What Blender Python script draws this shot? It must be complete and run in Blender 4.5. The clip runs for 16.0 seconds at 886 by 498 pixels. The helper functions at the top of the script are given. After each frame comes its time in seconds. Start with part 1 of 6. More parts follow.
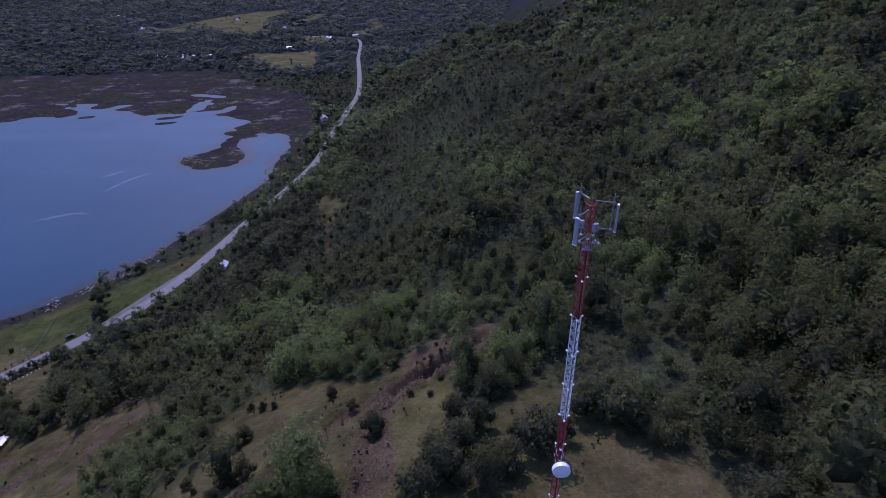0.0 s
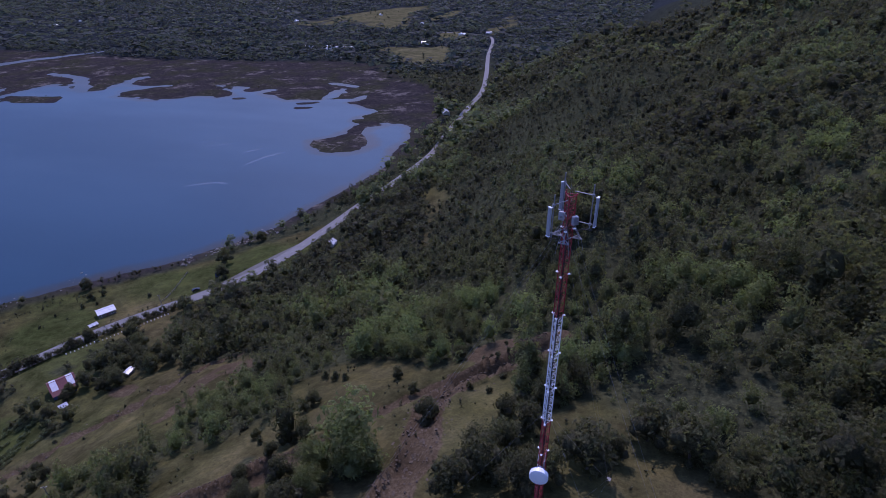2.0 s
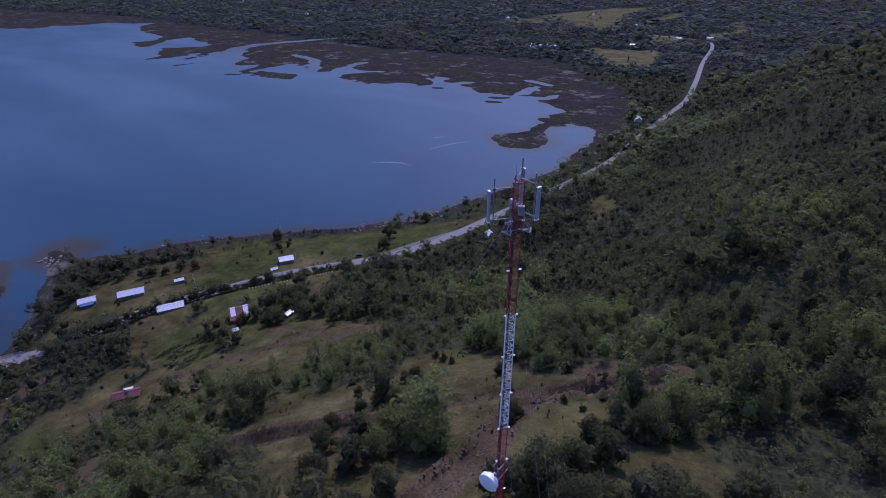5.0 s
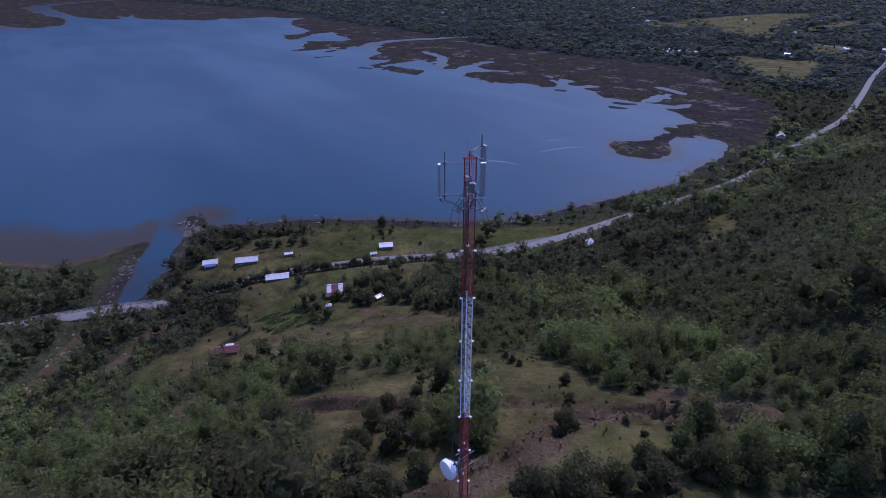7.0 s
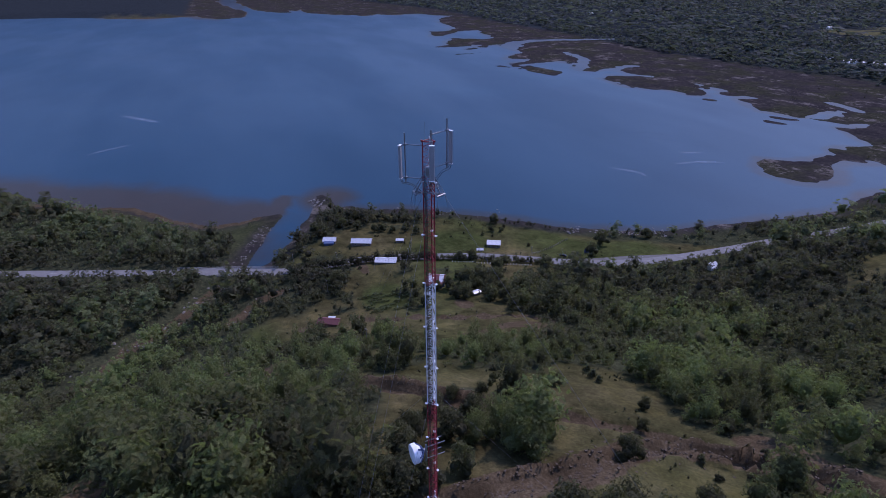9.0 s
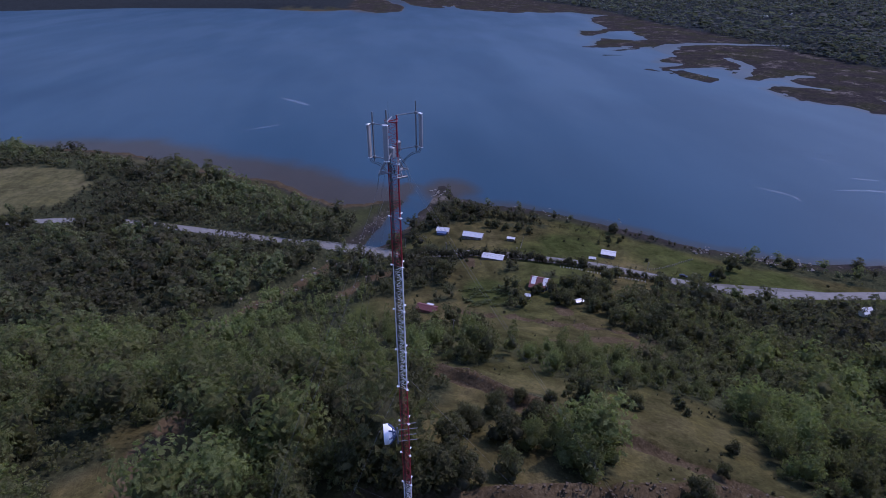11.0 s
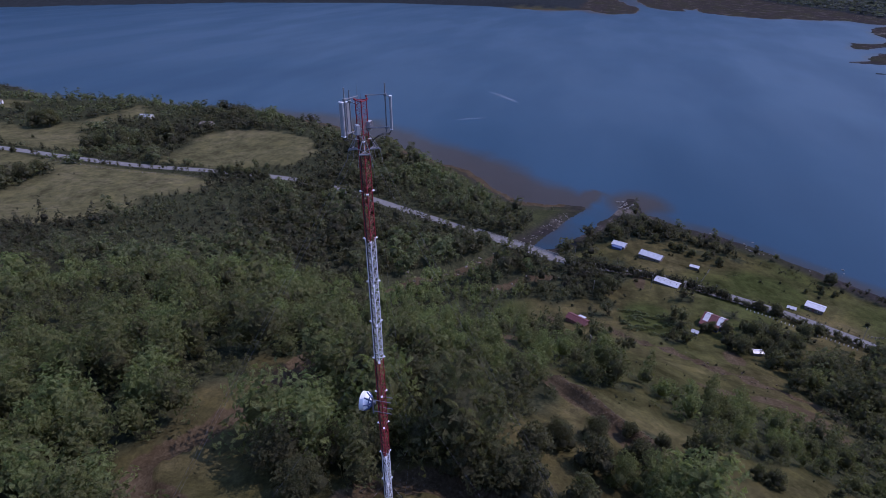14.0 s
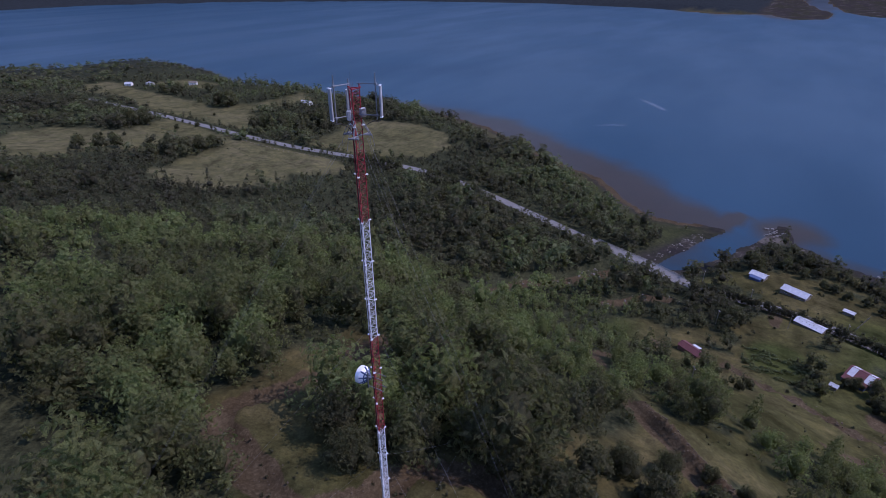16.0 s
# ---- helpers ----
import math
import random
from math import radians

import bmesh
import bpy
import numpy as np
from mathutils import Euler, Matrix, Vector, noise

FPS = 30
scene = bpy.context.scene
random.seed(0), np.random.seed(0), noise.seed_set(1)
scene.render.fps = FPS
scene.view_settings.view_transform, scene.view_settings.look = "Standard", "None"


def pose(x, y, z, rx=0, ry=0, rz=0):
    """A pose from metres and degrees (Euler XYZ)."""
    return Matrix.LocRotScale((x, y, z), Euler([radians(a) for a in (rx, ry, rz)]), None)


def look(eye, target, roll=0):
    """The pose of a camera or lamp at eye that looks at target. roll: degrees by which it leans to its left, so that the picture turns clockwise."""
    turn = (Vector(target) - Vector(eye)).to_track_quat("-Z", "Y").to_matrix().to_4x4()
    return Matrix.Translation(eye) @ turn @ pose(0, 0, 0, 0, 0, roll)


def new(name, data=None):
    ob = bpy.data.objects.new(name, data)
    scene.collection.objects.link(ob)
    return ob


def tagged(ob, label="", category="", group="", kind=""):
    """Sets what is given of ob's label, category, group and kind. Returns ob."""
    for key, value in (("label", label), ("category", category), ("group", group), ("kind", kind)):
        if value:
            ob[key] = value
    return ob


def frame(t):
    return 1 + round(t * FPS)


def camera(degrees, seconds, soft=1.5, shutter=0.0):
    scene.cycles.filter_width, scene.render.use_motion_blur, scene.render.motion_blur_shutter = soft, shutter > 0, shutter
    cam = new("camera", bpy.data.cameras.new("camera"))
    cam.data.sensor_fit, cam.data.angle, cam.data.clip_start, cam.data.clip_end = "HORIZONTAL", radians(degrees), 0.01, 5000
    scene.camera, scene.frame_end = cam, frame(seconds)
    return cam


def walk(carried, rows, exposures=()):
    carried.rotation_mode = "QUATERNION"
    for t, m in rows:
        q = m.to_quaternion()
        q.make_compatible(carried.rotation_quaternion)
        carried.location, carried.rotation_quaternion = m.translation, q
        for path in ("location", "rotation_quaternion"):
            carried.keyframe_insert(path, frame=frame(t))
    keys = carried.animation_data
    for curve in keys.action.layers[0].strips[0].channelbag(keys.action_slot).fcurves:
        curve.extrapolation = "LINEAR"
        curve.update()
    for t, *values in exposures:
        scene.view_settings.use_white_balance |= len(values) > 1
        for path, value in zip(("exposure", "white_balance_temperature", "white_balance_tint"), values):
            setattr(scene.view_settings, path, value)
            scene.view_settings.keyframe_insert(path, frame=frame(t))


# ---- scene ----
cam = camera(79.6, 16.0, soft=0.6)
PATH = [
    (0, (4.499, -2.07, 168.532), (4.302, -0.318, 167.588), -0.9),
    (0.5, (6.478, -1.897, 168.239), (6.179, -0.159, 167.294), -0.8),
    (1, (8.54, -1.528, 167.922), (8.134, 0.188, 166.978), -0.8),
    (1.5, (10.626, -1.036, 167.576), (10.119, 0.653, 166.634), -0.7),
    (2, (12.644, -0.519, 167.239), (12.041, 1.138, 166.296), -0.7),
    (2.5, (14.618, 0.194, 166.92), (13.916, 1.812, 165.977), -0.7),
    (3, (16.605, 0.984, 166.686), (15.806, 2.557, 165.744), -0.6),
    (3.5, (18.566, 1.961, 166.56), (17.674, 3.483, 165.618), -0.6),
    (4, (20.417, 3.072, 166.4), (19.435, 4.537, 165.459), -0.5),
    (6.5, (28.212, 10.228, 164.423), (26.838, 11.338, 163.485), -0.3),
    (7, (29.584, 11.702, 164.197), (28.151, 12.736, 163.26), -0.2),
    (7.5, (30.782, 13.367, 164.014), (29.289, 14.311, 163.076), -0.2),
    (8, (31.935, 15.13, 163.811), (30.382, 15.973, 162.873), -0.2),
    (8.5, (33.047, 16.944, 163.62), (31.444, 17.686, 162.683), -0.1),
    (9, (33.982, 18.927, 163.468), (32.335, 19.566, 162.53), -0.1),
    (11.5, (36.284, 29.137, 162.6), (34.523, 29.214, 161.655), 0.1),
    (12, (36.455, 31.15, 162.502), (34.692, 31.113, 161.558), 0.1),
    (12.5, (36.383, 33.288, 162.428), (34.626, 33.139, 161.483), 0.2),
    (13, (36.232, 35.385, 162.334), (34.489, 35.12, 161.388), 0.1),
    (13.5, (35.912, 37.391, 162.26), (34.192, 37.007, 161.313), 0.2),
    (14, (35.52, 39.509, 162.209), (33.831, 39.009, 161.263), 0.1),
    (14.5, (35.088, 41.604, 162.196), (33.435, 40.993, 161.25), 0.1),
    (15, (34.46, 43.612, 162.192), (32.851, 42.893, 161.246), 0.1),
    (15.5, (33.748, 45.614, 162.129), (32.194, 44.785, 161.183), -0.0),
    (16, (32.886, 47.707, 162.016), (31.393, 46.77, 161.07), -0.1),
]
walk(cam, [(t, look(eye, target, roll)) for t, eye, target, roll in PATH], [(0, 0.42, 5640, 50), (4, 0.42, 5680, 48), (8, 0.42, 5740, 43), (12, 0.46, 5960, 40), (16, 0.46, 6000, 40)])

# ---- light: afternoon sun from beyond the lake's head, clear sky ----
SUN_AZ, SUN_EL = math.atan2(0.90, -0.44), radians(50)
world = bpy.data.worlds.new("world")
scene.world = world
world.use_nodes = True
wn = world.node_tree.nodes
sky = wn.new("ShaderNodeTexSky")
sky.sky_type, sky.sun_disc = "NISHITA", False
sky.sun_elevation, sky.sun_rotation = SUN_EL, math.pi / 2 - SUN_AZ
sky.air_density, sky.dust_density, sky.ozone_density = 1.25, 0.1, 3.8
world.node_tree.links.new(sky.outputs[0], wn["Background"].inputs[0])
wn["Background"].inputs[1].default_value = 0.15
sun_data = bpy.data.lights.new("sun", "SUN")
sun_data.energy, sun_data.angle, sun_data.color = 2.0, radians(0.6), (1.0, 0.95, 0.87)
sun = new("sun", sun_data)
SUN_DIR = Vector((math.cos(SUN_AZ) * math.cos(SUN_EL), math.sin(SUN_AZ) * math.cos(SUN_EL), math.sin(SUN_EL)))
sun.matrix_world = look(SUN_DIR * 300, (0, 0, 0))


# ---- materials ----
class Mat:
    """A node material with short ways to add nodes."""

    def __init__(self, name):
        self.m = bpy.data.materials.new(name)
        self.m.use_nodes = True
        self.t = self.m.node_tree
        self.b = self.t.nodes["Principled BSDF"]
        self.out = self.t.nodes["Material Output"]

    def n(self, kind, **values):
        node = self.t.nodes.new(kind)
        for key, value in values.items():
            node.inputs[key.replace("_", " ")].default_value = value
        return node

    def link(self, a, b):
        self.t.links.new(a, b)

    def noise(self, scale, detail=4, rough=0.6, coord=None):
        tex = self.n("ShaderNodeTexNoise", Scale=scale, Detail=detail, Roughness=rough)
        if coord is None:
            coord = self.n("ShaderNodeTexCoord").outputs["Object"]
        self.link(coord, tex.inputs["Vector"])
        return tex.outputs["Fac"]

    def ramp(self, fac, stops):
        r = self.t.nodes.new("ShaderNodeValToRGB")
        while len(r.color_ramp.elements) < len(stops):
            r.color_ramp.elements.new(0.5)
        for e, (p, c) in zip(r.color_ramp.elements, stops):
            e.position, e.color = p, (*c, 1)
        self.link(fac, r.inputs[0])
        return r.outputs[0]

    def mix(self, fac, a, b, how="MIX"):
        x = self.t.nodes.new("ShaderNodeMix")
        x.data_type, x.blend_type = "RGBA", how
        for socket, value in ((x.inputs[0], fac), (x.inputs[6], a), (x.inputs[7], b)):
            if isinstance(value, (int, float)):
                socket.default_value = value
            elif isinstance(value, tuple):
                socket.default_value = (*value, 1)
            else:
                self.link(value, socket)
        return x.outputs[2]

    def bump(self, height, strength=0.4, distance=0.05):
        bp = self.n("ShaderNodeBump", Strength=strength, Distance=distance)
        self.link(height, bp.inputs["Height"])
        self.link(bp.outputs[0], self.b.inputs["Normal"])

    def color(self, c):
        self.link(c, self.b.inputs["Base Color"])

    def set(self, **values):
        for key, value in values.items():
            self.b.inputs[key.replace("_", " ")].default_value = value
        return self


def plain(name, a, b, scale=3.0, rough=0.7, metal=0.0, bump=0.2, fine=25.0):
    """Paint, metal or wood: two tones at two scales, with fine relief."""
    m = Mat(name)
    f = m.mix(0.45, m.noise(scale), m.noise(fine))
    m.color(m.ramp(f, [(0.3, a), (0.7, b)]))
    m.set(Roughness=rough, Metallic=metal)
    if bump:
        m.bump(m.noise(fine), bump, 0.02)
    return m.m


def ground_material():
    """Grass, forest floor, bare earth, shore mud and marsh by the land-cover attribute."""
    m = Mat("ground")
    cover = m.t.nodes.new("ShaderNodeAttribute")
    cover.attribute_name = "cover"
    sep = m.t.nodes.new("ShaderNodeSeparateColor")
    m.link(cover.outputs["Color"], sep.inputs[0])
    big, mid, fine = m.noise(0.02, 5), m.noise(0.12, 6, 0.7), m.noise(1.6, 5, 0.75)
    blend = m.mix(0.5, big, mid)
    dry = m.ramp(blend, [(0.36, (0.036, 0.036, 0.016)), (0.48, (0.066, 0.059, 0.026)), (0.58, (0.094, 0.081, 0.038)), (0.68, (0.13, 0.108, 0.058))])
    lush = m.ramp(blend, [(0.36, (0.026, 0.036, 0.012)), (0.5, (0.046, 0.060, 0.019)), (0.66, (0.070, 0.078, 0.030))])
    grass = m.mix(m.ramp(mid, [(0.42, (0, 0, 0)), (0.62, (1, 1, 1))]), dry, lush)
    lushness = m.t.nodes.new("ShaderNodeAttribute")
    lushness.attribute_name = "lush"
    grass = m.mix(lushness.outputs["Fac"], dry, m.mix(0.75, grass, lush))
    field = m.t.nodes.new("ShaderNodeAttribute")
    field.attribute_name = "pasture"
    mown = m.ramp(blend, [(0.35, (0.068, 0.066, 0.032)), (0.5, (0.098, 0.093, 0.046)), (0.66, (0.138, 0.122, 0.070))])
    grass = m.mix(field.outputs["Fac"], grass, mown)
    clumps = m.mix(0.5, m.noise(0.3, 6, 0.75), m.noise(0.07, 4, 0.6))
    grass = m.mix(0.8, grass, m.ramp(clumps, [(0.38, (0.5, 0.48, 0.5)), (0.5, (1.0, 1.0, 1.0)), (0.62, (1.5, 1.42, 1.25))]), "MULTIPLY")
    grass = m.mix(0.55, grass, m.ramp(fine, [(0.3, (0.35, 0.35, 0.35)), (0.7, (1.5, 1.5, 1.4))]), "MULTIPLY")
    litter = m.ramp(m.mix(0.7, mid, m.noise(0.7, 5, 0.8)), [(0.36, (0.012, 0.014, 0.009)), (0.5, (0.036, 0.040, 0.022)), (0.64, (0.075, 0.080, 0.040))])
    # far ground cover: its dark blue-grey carries distance haze and shade between trees
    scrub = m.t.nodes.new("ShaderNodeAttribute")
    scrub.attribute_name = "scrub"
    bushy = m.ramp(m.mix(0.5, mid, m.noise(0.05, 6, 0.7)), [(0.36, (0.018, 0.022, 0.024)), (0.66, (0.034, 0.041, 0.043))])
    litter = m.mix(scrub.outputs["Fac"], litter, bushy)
    earth = m.ramp(m.mix(0.6, mid, fine), [(0.33, (0.034, 0.025, 0.014)), (0.5, (0.072, 0.053, 0.031)), (0.68, (0.145, 0.112, 0.070))])
    marsh = m.ramp(m.mix(0.45, m.noise(0.04, 8, 0.8), m.noise(0.25, 5, 0.7)), [(0.38, (0.020, 0.019, 0.020)), (0.5, (0.034, 0.030, 0.029)), (0.6, (0.056, 0.048, 0.042))])
    marsh = m.mix(m.ramp(m.noise(0.014, 4, 0.6), [(0.46, (0, 0, 0)), (0.6, (0.8, 0.8, 0.8))]), marsh, m.ramp(m.noise(0.15, 5, 0.7), [(0.38, (0.022, 0.024, 0.015)), (0.62, (0.048, 0.047, 0.028))]))
    marsh = m.mix(m.ramp(m.mix(0.5, m.noise(0.02, 4, 0.6), m.noise(0.11, 7, 0.8)), [(0.55, (0, 0, 0)), (0.60, (0.85, 0.85, 0.85))]), marsh, (0.135, 0.118, 0.104))
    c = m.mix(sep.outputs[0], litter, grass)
    c = m.mix(sep.outputs[2], c, marsh)
    edge = m.mix(0.5, sep.outputs[1], m.mix(0.6, mid, fine), "LINEAR_LIGHT")
    c = m.mix(m.ramp(edge, [(0.42, (0, 0, 0)), (0.6, (1, 1, 1))]), c, earth)
    m.color(c)
    m.set(Roughness=0.95)
    m.b.inputs["Specular IOR Level"].default_value = 0.0
    m.bump(m.mix(0.5, fine, mid), 0.9, 0.5)
    return m.m


def water_material():
    """Lake water: silty over the flats, wind ruffles in bands."""
    m = Mat("lake_water")
    silt = m.t.nodes.new("ShaderNodeAttribute")
    silt.attribute_name = "silt"
    coord = m.n("ShaderNodeTexCoord").outputs["Object"]
    deep = m.ramp(m.noise(0.006, 3, 0.5, coord), [(0.35, (0.007, 0.038, 0.068)), (0.65, (0.010, 0.045, 0.078))])
    muddy = m.mix(m.noise(0.05, 5, 0.6, coord), (0.042, 0.027, 0.015), (0.026, 0.021, 0.014))
    fac = m.mix(0.35, silt.outputs["Fac"], m.noise(0.03, 5, 0.65, coord), "LINEAR_LIGHT")
    m.color(m.mix(m.ramp(fac, [(0.25, (0, 0, 0)), (0.75, (1, 1, 1))]), deep, muddy))
    stretch = m.n("ShaderNodeMapping", Scale=(0.5, 1.6, 1.0), Rotation=(0, 0, 0.5))
    m.link(coord, stretch.inputs["Vector"])
    band = m.noise(0.004, 3, 0.5, stretch.outputs[0])
    rough = m.ramp(band, [(0.4, (0.36, 0.36, 0.36)), (0.62, (0.44, 0.44, 0.44))])
    m.link(rough, m.b.inputs["Roughness"])
    m.set(IOR=1.33)
    m.b.inputs["Specular IOR Level"].default_value = 0.21
    m.bump(m.mix(0.4, m.noise(0.35, 3, 0.5, coord), m.noise(1.5, 2, 0.5, coord)), 0.10, 0.6)
    return m.m


def leaf_material(name, dark, mid, light, pale, cut=0.0):
    """Foliage: each tree and each clump of leaves has its own tone."""
    m = Mat(name)
    tint = m.t.nodes.new("ShaderNodeAttribute")
    tint.attribute_name = "tint"
    sep = m.t.nodes.new("ShaderNodeSeparateColor")
    m.link(tint.outputs["Color"], sep.inputs[0])
    info = m.t.nodes.new("ShaderNodeObjectInfo")
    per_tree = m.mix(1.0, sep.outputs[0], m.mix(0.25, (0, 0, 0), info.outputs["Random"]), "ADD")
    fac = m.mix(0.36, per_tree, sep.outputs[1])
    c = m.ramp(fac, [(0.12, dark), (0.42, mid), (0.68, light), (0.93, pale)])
    fine = m.mix(0.6, m.noise(1.5, 3, 0.7), m.noise(6.0, 3, 0.8))
    c = m.mix(0.85, c, m.ramp(fine, [(0.36, (0.60, 0.59, 0.61)), (0.5, (0.97, 0.97, 0.97)), (0.64, (1.65, 1.6, 1.5))]), "MULTIPLY")
    m.color(c)
    m.set(Roughness=0.75)
    m.b.inputs["Specular IOR Level"].default_value = 0.12
    m.bump(fine, 1.0, 0.35)
    thin = m.n("ShaderNodeBsdfTranslucent")
    m.link(m.mix(1.0, c, (0.92, 1.0, 0.6), "MULTIPLY"), thin.inputs["Color"])
    both = m.n("ShaderNodeMixShader", Fac=0.5)
    m.link(m.b.outputs[0], both.inputs[1])
    m.link(thin.outputs[0], both.inputs[2])
    if cut:
        holes = m.ramp(m.noise(cut, 2, 0.6), [(0.43, (0, 0, 0)), (0.46, (1, 1, 1))])
        clear = m.n("ShaderNodeBsdfTransparent")
        sieve = m.n("ShaderNodeMixShader")
        m.link(m.mix(1.0, holes, sep.outputs[2], "LIGHTEN"), sieve.inputs[0])
        m.link(clear.outputs[0], sieve.inputs[1])
        m.link(both.outputs[0], sieve.inputs[2])
        m.link(sieve.outputs[0], m.out.inputs["Surface"])
    else:
        m.link(both.outputs[0], m.out.inputs["Surface"])
    return m.m


M_GROUND, M_WATER = ground_material(), water_material()
# a little bluer than the fine leaves: slight distance haze mixed into the colour
M_LEAF = leaf_material("leaves", (0.056, 0.055, 0.040), (0.095, 0.093, 0.058), (0.130, 0.138, 0.074), (0.156, 0.184, 0.090), 2.4)
M_FINE_LEAF = leaf_material("fine_leaves", (0.062, 0.064, 0.042), (0.112, 0.114, 0.060), (0.162, 0.178, 0.076), (0.195, 0.240, 0.096), 7.0)
# blue-grey green for the valley: distance haze put into the leaf colour
M_HAZED_LEAF = leaf_material("hazed_valley_leaves", (0.054, 0.063, 0.060), (0.078, 0.090, 0.084), (0.100, 0.116, 0.104), (0.13, 0.15, 0.125))
M_BARK = plain("bark", (0.05, 0.04, 0.03), (0.13, 0.11, 0.09), 6, 0.95)
M_ASPHALT = plain("asphalt", (0.115, 0.112, 0.106), (0.19, 0.184, 0.172), 0.4, 0.9, 0, 0.3, 6)
M_LINE = plain("road_paint", (0.24, 0.24, 0.22), (0.36, 0.36, 0.33), 1, 0.8)
M_CONCRETE = plain("concrete", (0.28, 0.27, 0.25), (0.42, 0.41, 0.39), 0.6, 0.85)
M_RED = plain("red_mast_paint", (0.24, 0.016, 0.022), (0.36, 0.03, 0.038), 2.0, 0.5, 0.0, 0.1)
M_WHITE = plain("white_mast_paint", (0.62, 0.63, 0.66), (0.80, 0.80, 0.82), 2.0, 0.5, 0.0, 0.1)
M_GALV = plain("galvanised_steel", (0.16, 0.165, 0.18), (0.27, 0.275, 0.29), 6, 0.5, 0.35, 0.1)
M_PANEL = plain("antenna_radome", (0.29, 0.30, 0.32), (0.38, 0.385, 0.41), 1.5, 0.5, 0.0, 0.05)
M_CABLE = plain("black_cable", (0.012, 0.012, 0.013), (0.03, 0.03, 0.03), 10, 0.6)
M_DISH = plain("dish_radome", (0.72, 0.73, 0.78), (0.82, 0.83, 0.86), 1.5, 0.4, 0.0, 0.05)
M_BLUE = plain("blue_paint", (0.04, 0.07, 0.16), (0.07, 0.11, 0.22), 1.5, 0.6)
M_ZINC = plain("zinc_roof", (0.40, 0.41, 0.43), (0.66, 0.66, 0.68), 0.8, 0.45, 0.15, 0.1, 8)
M_RUST = plain("rusty_red_roof", (0.085, 0.024, 0.025), (0.15, 0.044, 0.042), 0.9, 0.75, 0.0, 0.2, 8)
M_BOARD = plain("grey_boards", (0.10, 0.085, 0.07), (0.22, 0.19, 0.16), 1.2, 0.85)
M_BROWN = plain("brown_boards", (0.12, 0.055, 0.04), (0.22, 0.11, 0.08), 1.2, 0.85)
M_LIME = plain("whitewashed_wall", (0.55, 0.54, 0.5), (0.75, 0.74, 0.7), 0.8, 0.85)
M_GLASS = plain("dark_window_glass", (0.02, 0.025, 0.03), (0.04, 0.045, 0.05), 1, 0.12, 0.0, 0)
M_CAR = plain("dark_car_paint", (0.012, 0.013, 0.016), (0.022, 0.023, 0.028), 2, 0.25, 0.3, 0)
M_TYRE = plain("tyre_rubber", (0.012, 0.012, 0.012), (0.025, 0.025, 0.025), 8, 0.9)
M_POST = plain("weathered_post", (0.16, 0.14, 0.12), (0.30, 0.27, 0.23), 4, 0.9)
M_STONE = plain("shore_stone", (0.10, 0.092, 0.082), (0.28, 0.255, 0.225), 1.0, 0.9, 0, 0.4, 6)
M_GRAVEL = plain("lay_by_gravel", (0.075, 0.072, 0.062), (0.14, 0.132, 0.115), 0.3, 0.95, 0, 0.4, 4)
M_CLOD = plain("dug_earth", (0.040, 0.029, 0.018), (0.125, 0.094, 0.062), 0.7, 0.95, 0, 0.5, 5)


def foam_material():
    """Broken foam and sparkle: specks over clear water, thinning to the edges."""
    m = Mat("foam")
    edge = m.t.nodes.new("ShaderNodeAttribute")
    edge.attribute_name = "edge"
    m.set(Base_Color=(0.5, 0.56, 0.66, 1), Roughness=0.7)
    speck = m.mix(0.5, m.noise(0.35, 6, 0.8), m.noise(0.06, 3, 0.6))
    share = m.ramp(m.mix(1.0, speck, m.mix(0.5, edge.outputs["Fac"], (0.5, 0.5, 0.5)), "MULTIPLY"), [(0.27, (0, 0, 0)), (0.48, (0.38, 0.38, 0.38))])
    both = m.n("ShaderNodeMixShader")
    m.link(share, both.inputs[0])
    m.link(m.n("ShaderNodeBsdfTransparent").outputs[0], both.inputs[1])
    m.link(m.b.outputs[0], both.inputs[2])
    m.link(both.outputs[0], m.out.inputs["Surface"])
    return m.m


M_FOAM = foam_material()


# ---- building helpers ----
def bmesh_ob(name, bm, material, parent=None, label="", smooth=False):
    me = bpy.data.meshes.new(name)
    bm.to_mesh(me)
    bm.free()
    for mat in material if isinstance(material, (list, tuple)) else [material]:
        me.materials.append(mat)
    if smooth:
        me.polygons.foreach_set("use_smooth", [True] * len(me.polygons))
    ob = new(name, me)
    ob.parent = parent
    return tagged(ob, label)


def part(name, bm, material, parent, label="", smooth=False):
    return bmesh_ob(name, bm, material, parent, label, smooth)


def share(name, me, parent, m=None):
    ob = new(name, me)
    ob.parent = parent
    if m is not None:
        ob.matrix_basis = m
    return ob


def box(bm, sx, sy, sz, m=None, bevel=0.0):
    """A box standing on z = 0, centred in x and y."""
    made = bmesh.ops.create_cube(bm, size=1.0, matrix=(m or Matrix()) @ Matrix.Translation((0, 0, sz / 2)) @ Matrix.Diagonal((sx, sy, sz, 1)))
    if bevel:
        edges = list({e for v in made["verts"] for e in v.link_edges})
        bmesh.ops.bevel(bm, geom=edges, offset=bevel, segments=1, affect="EDGES")


def rod(bm, a, b, r, sides=6, r2=None):
    """A round bar from a to b."""
    a, b = Vector(a), Vector(b)
    d = b - a
    turn = d.to_track_quat("Z", "Y").to_matrix().to_4x4()
    bmesh.ops.create_cone(bm, cap_ends=True, segments=sides, radius1=r, radius2=r if r2 is None else r2, depth=d.length, matrix=Matrix.Translation((a + b) / 2) @ turn)


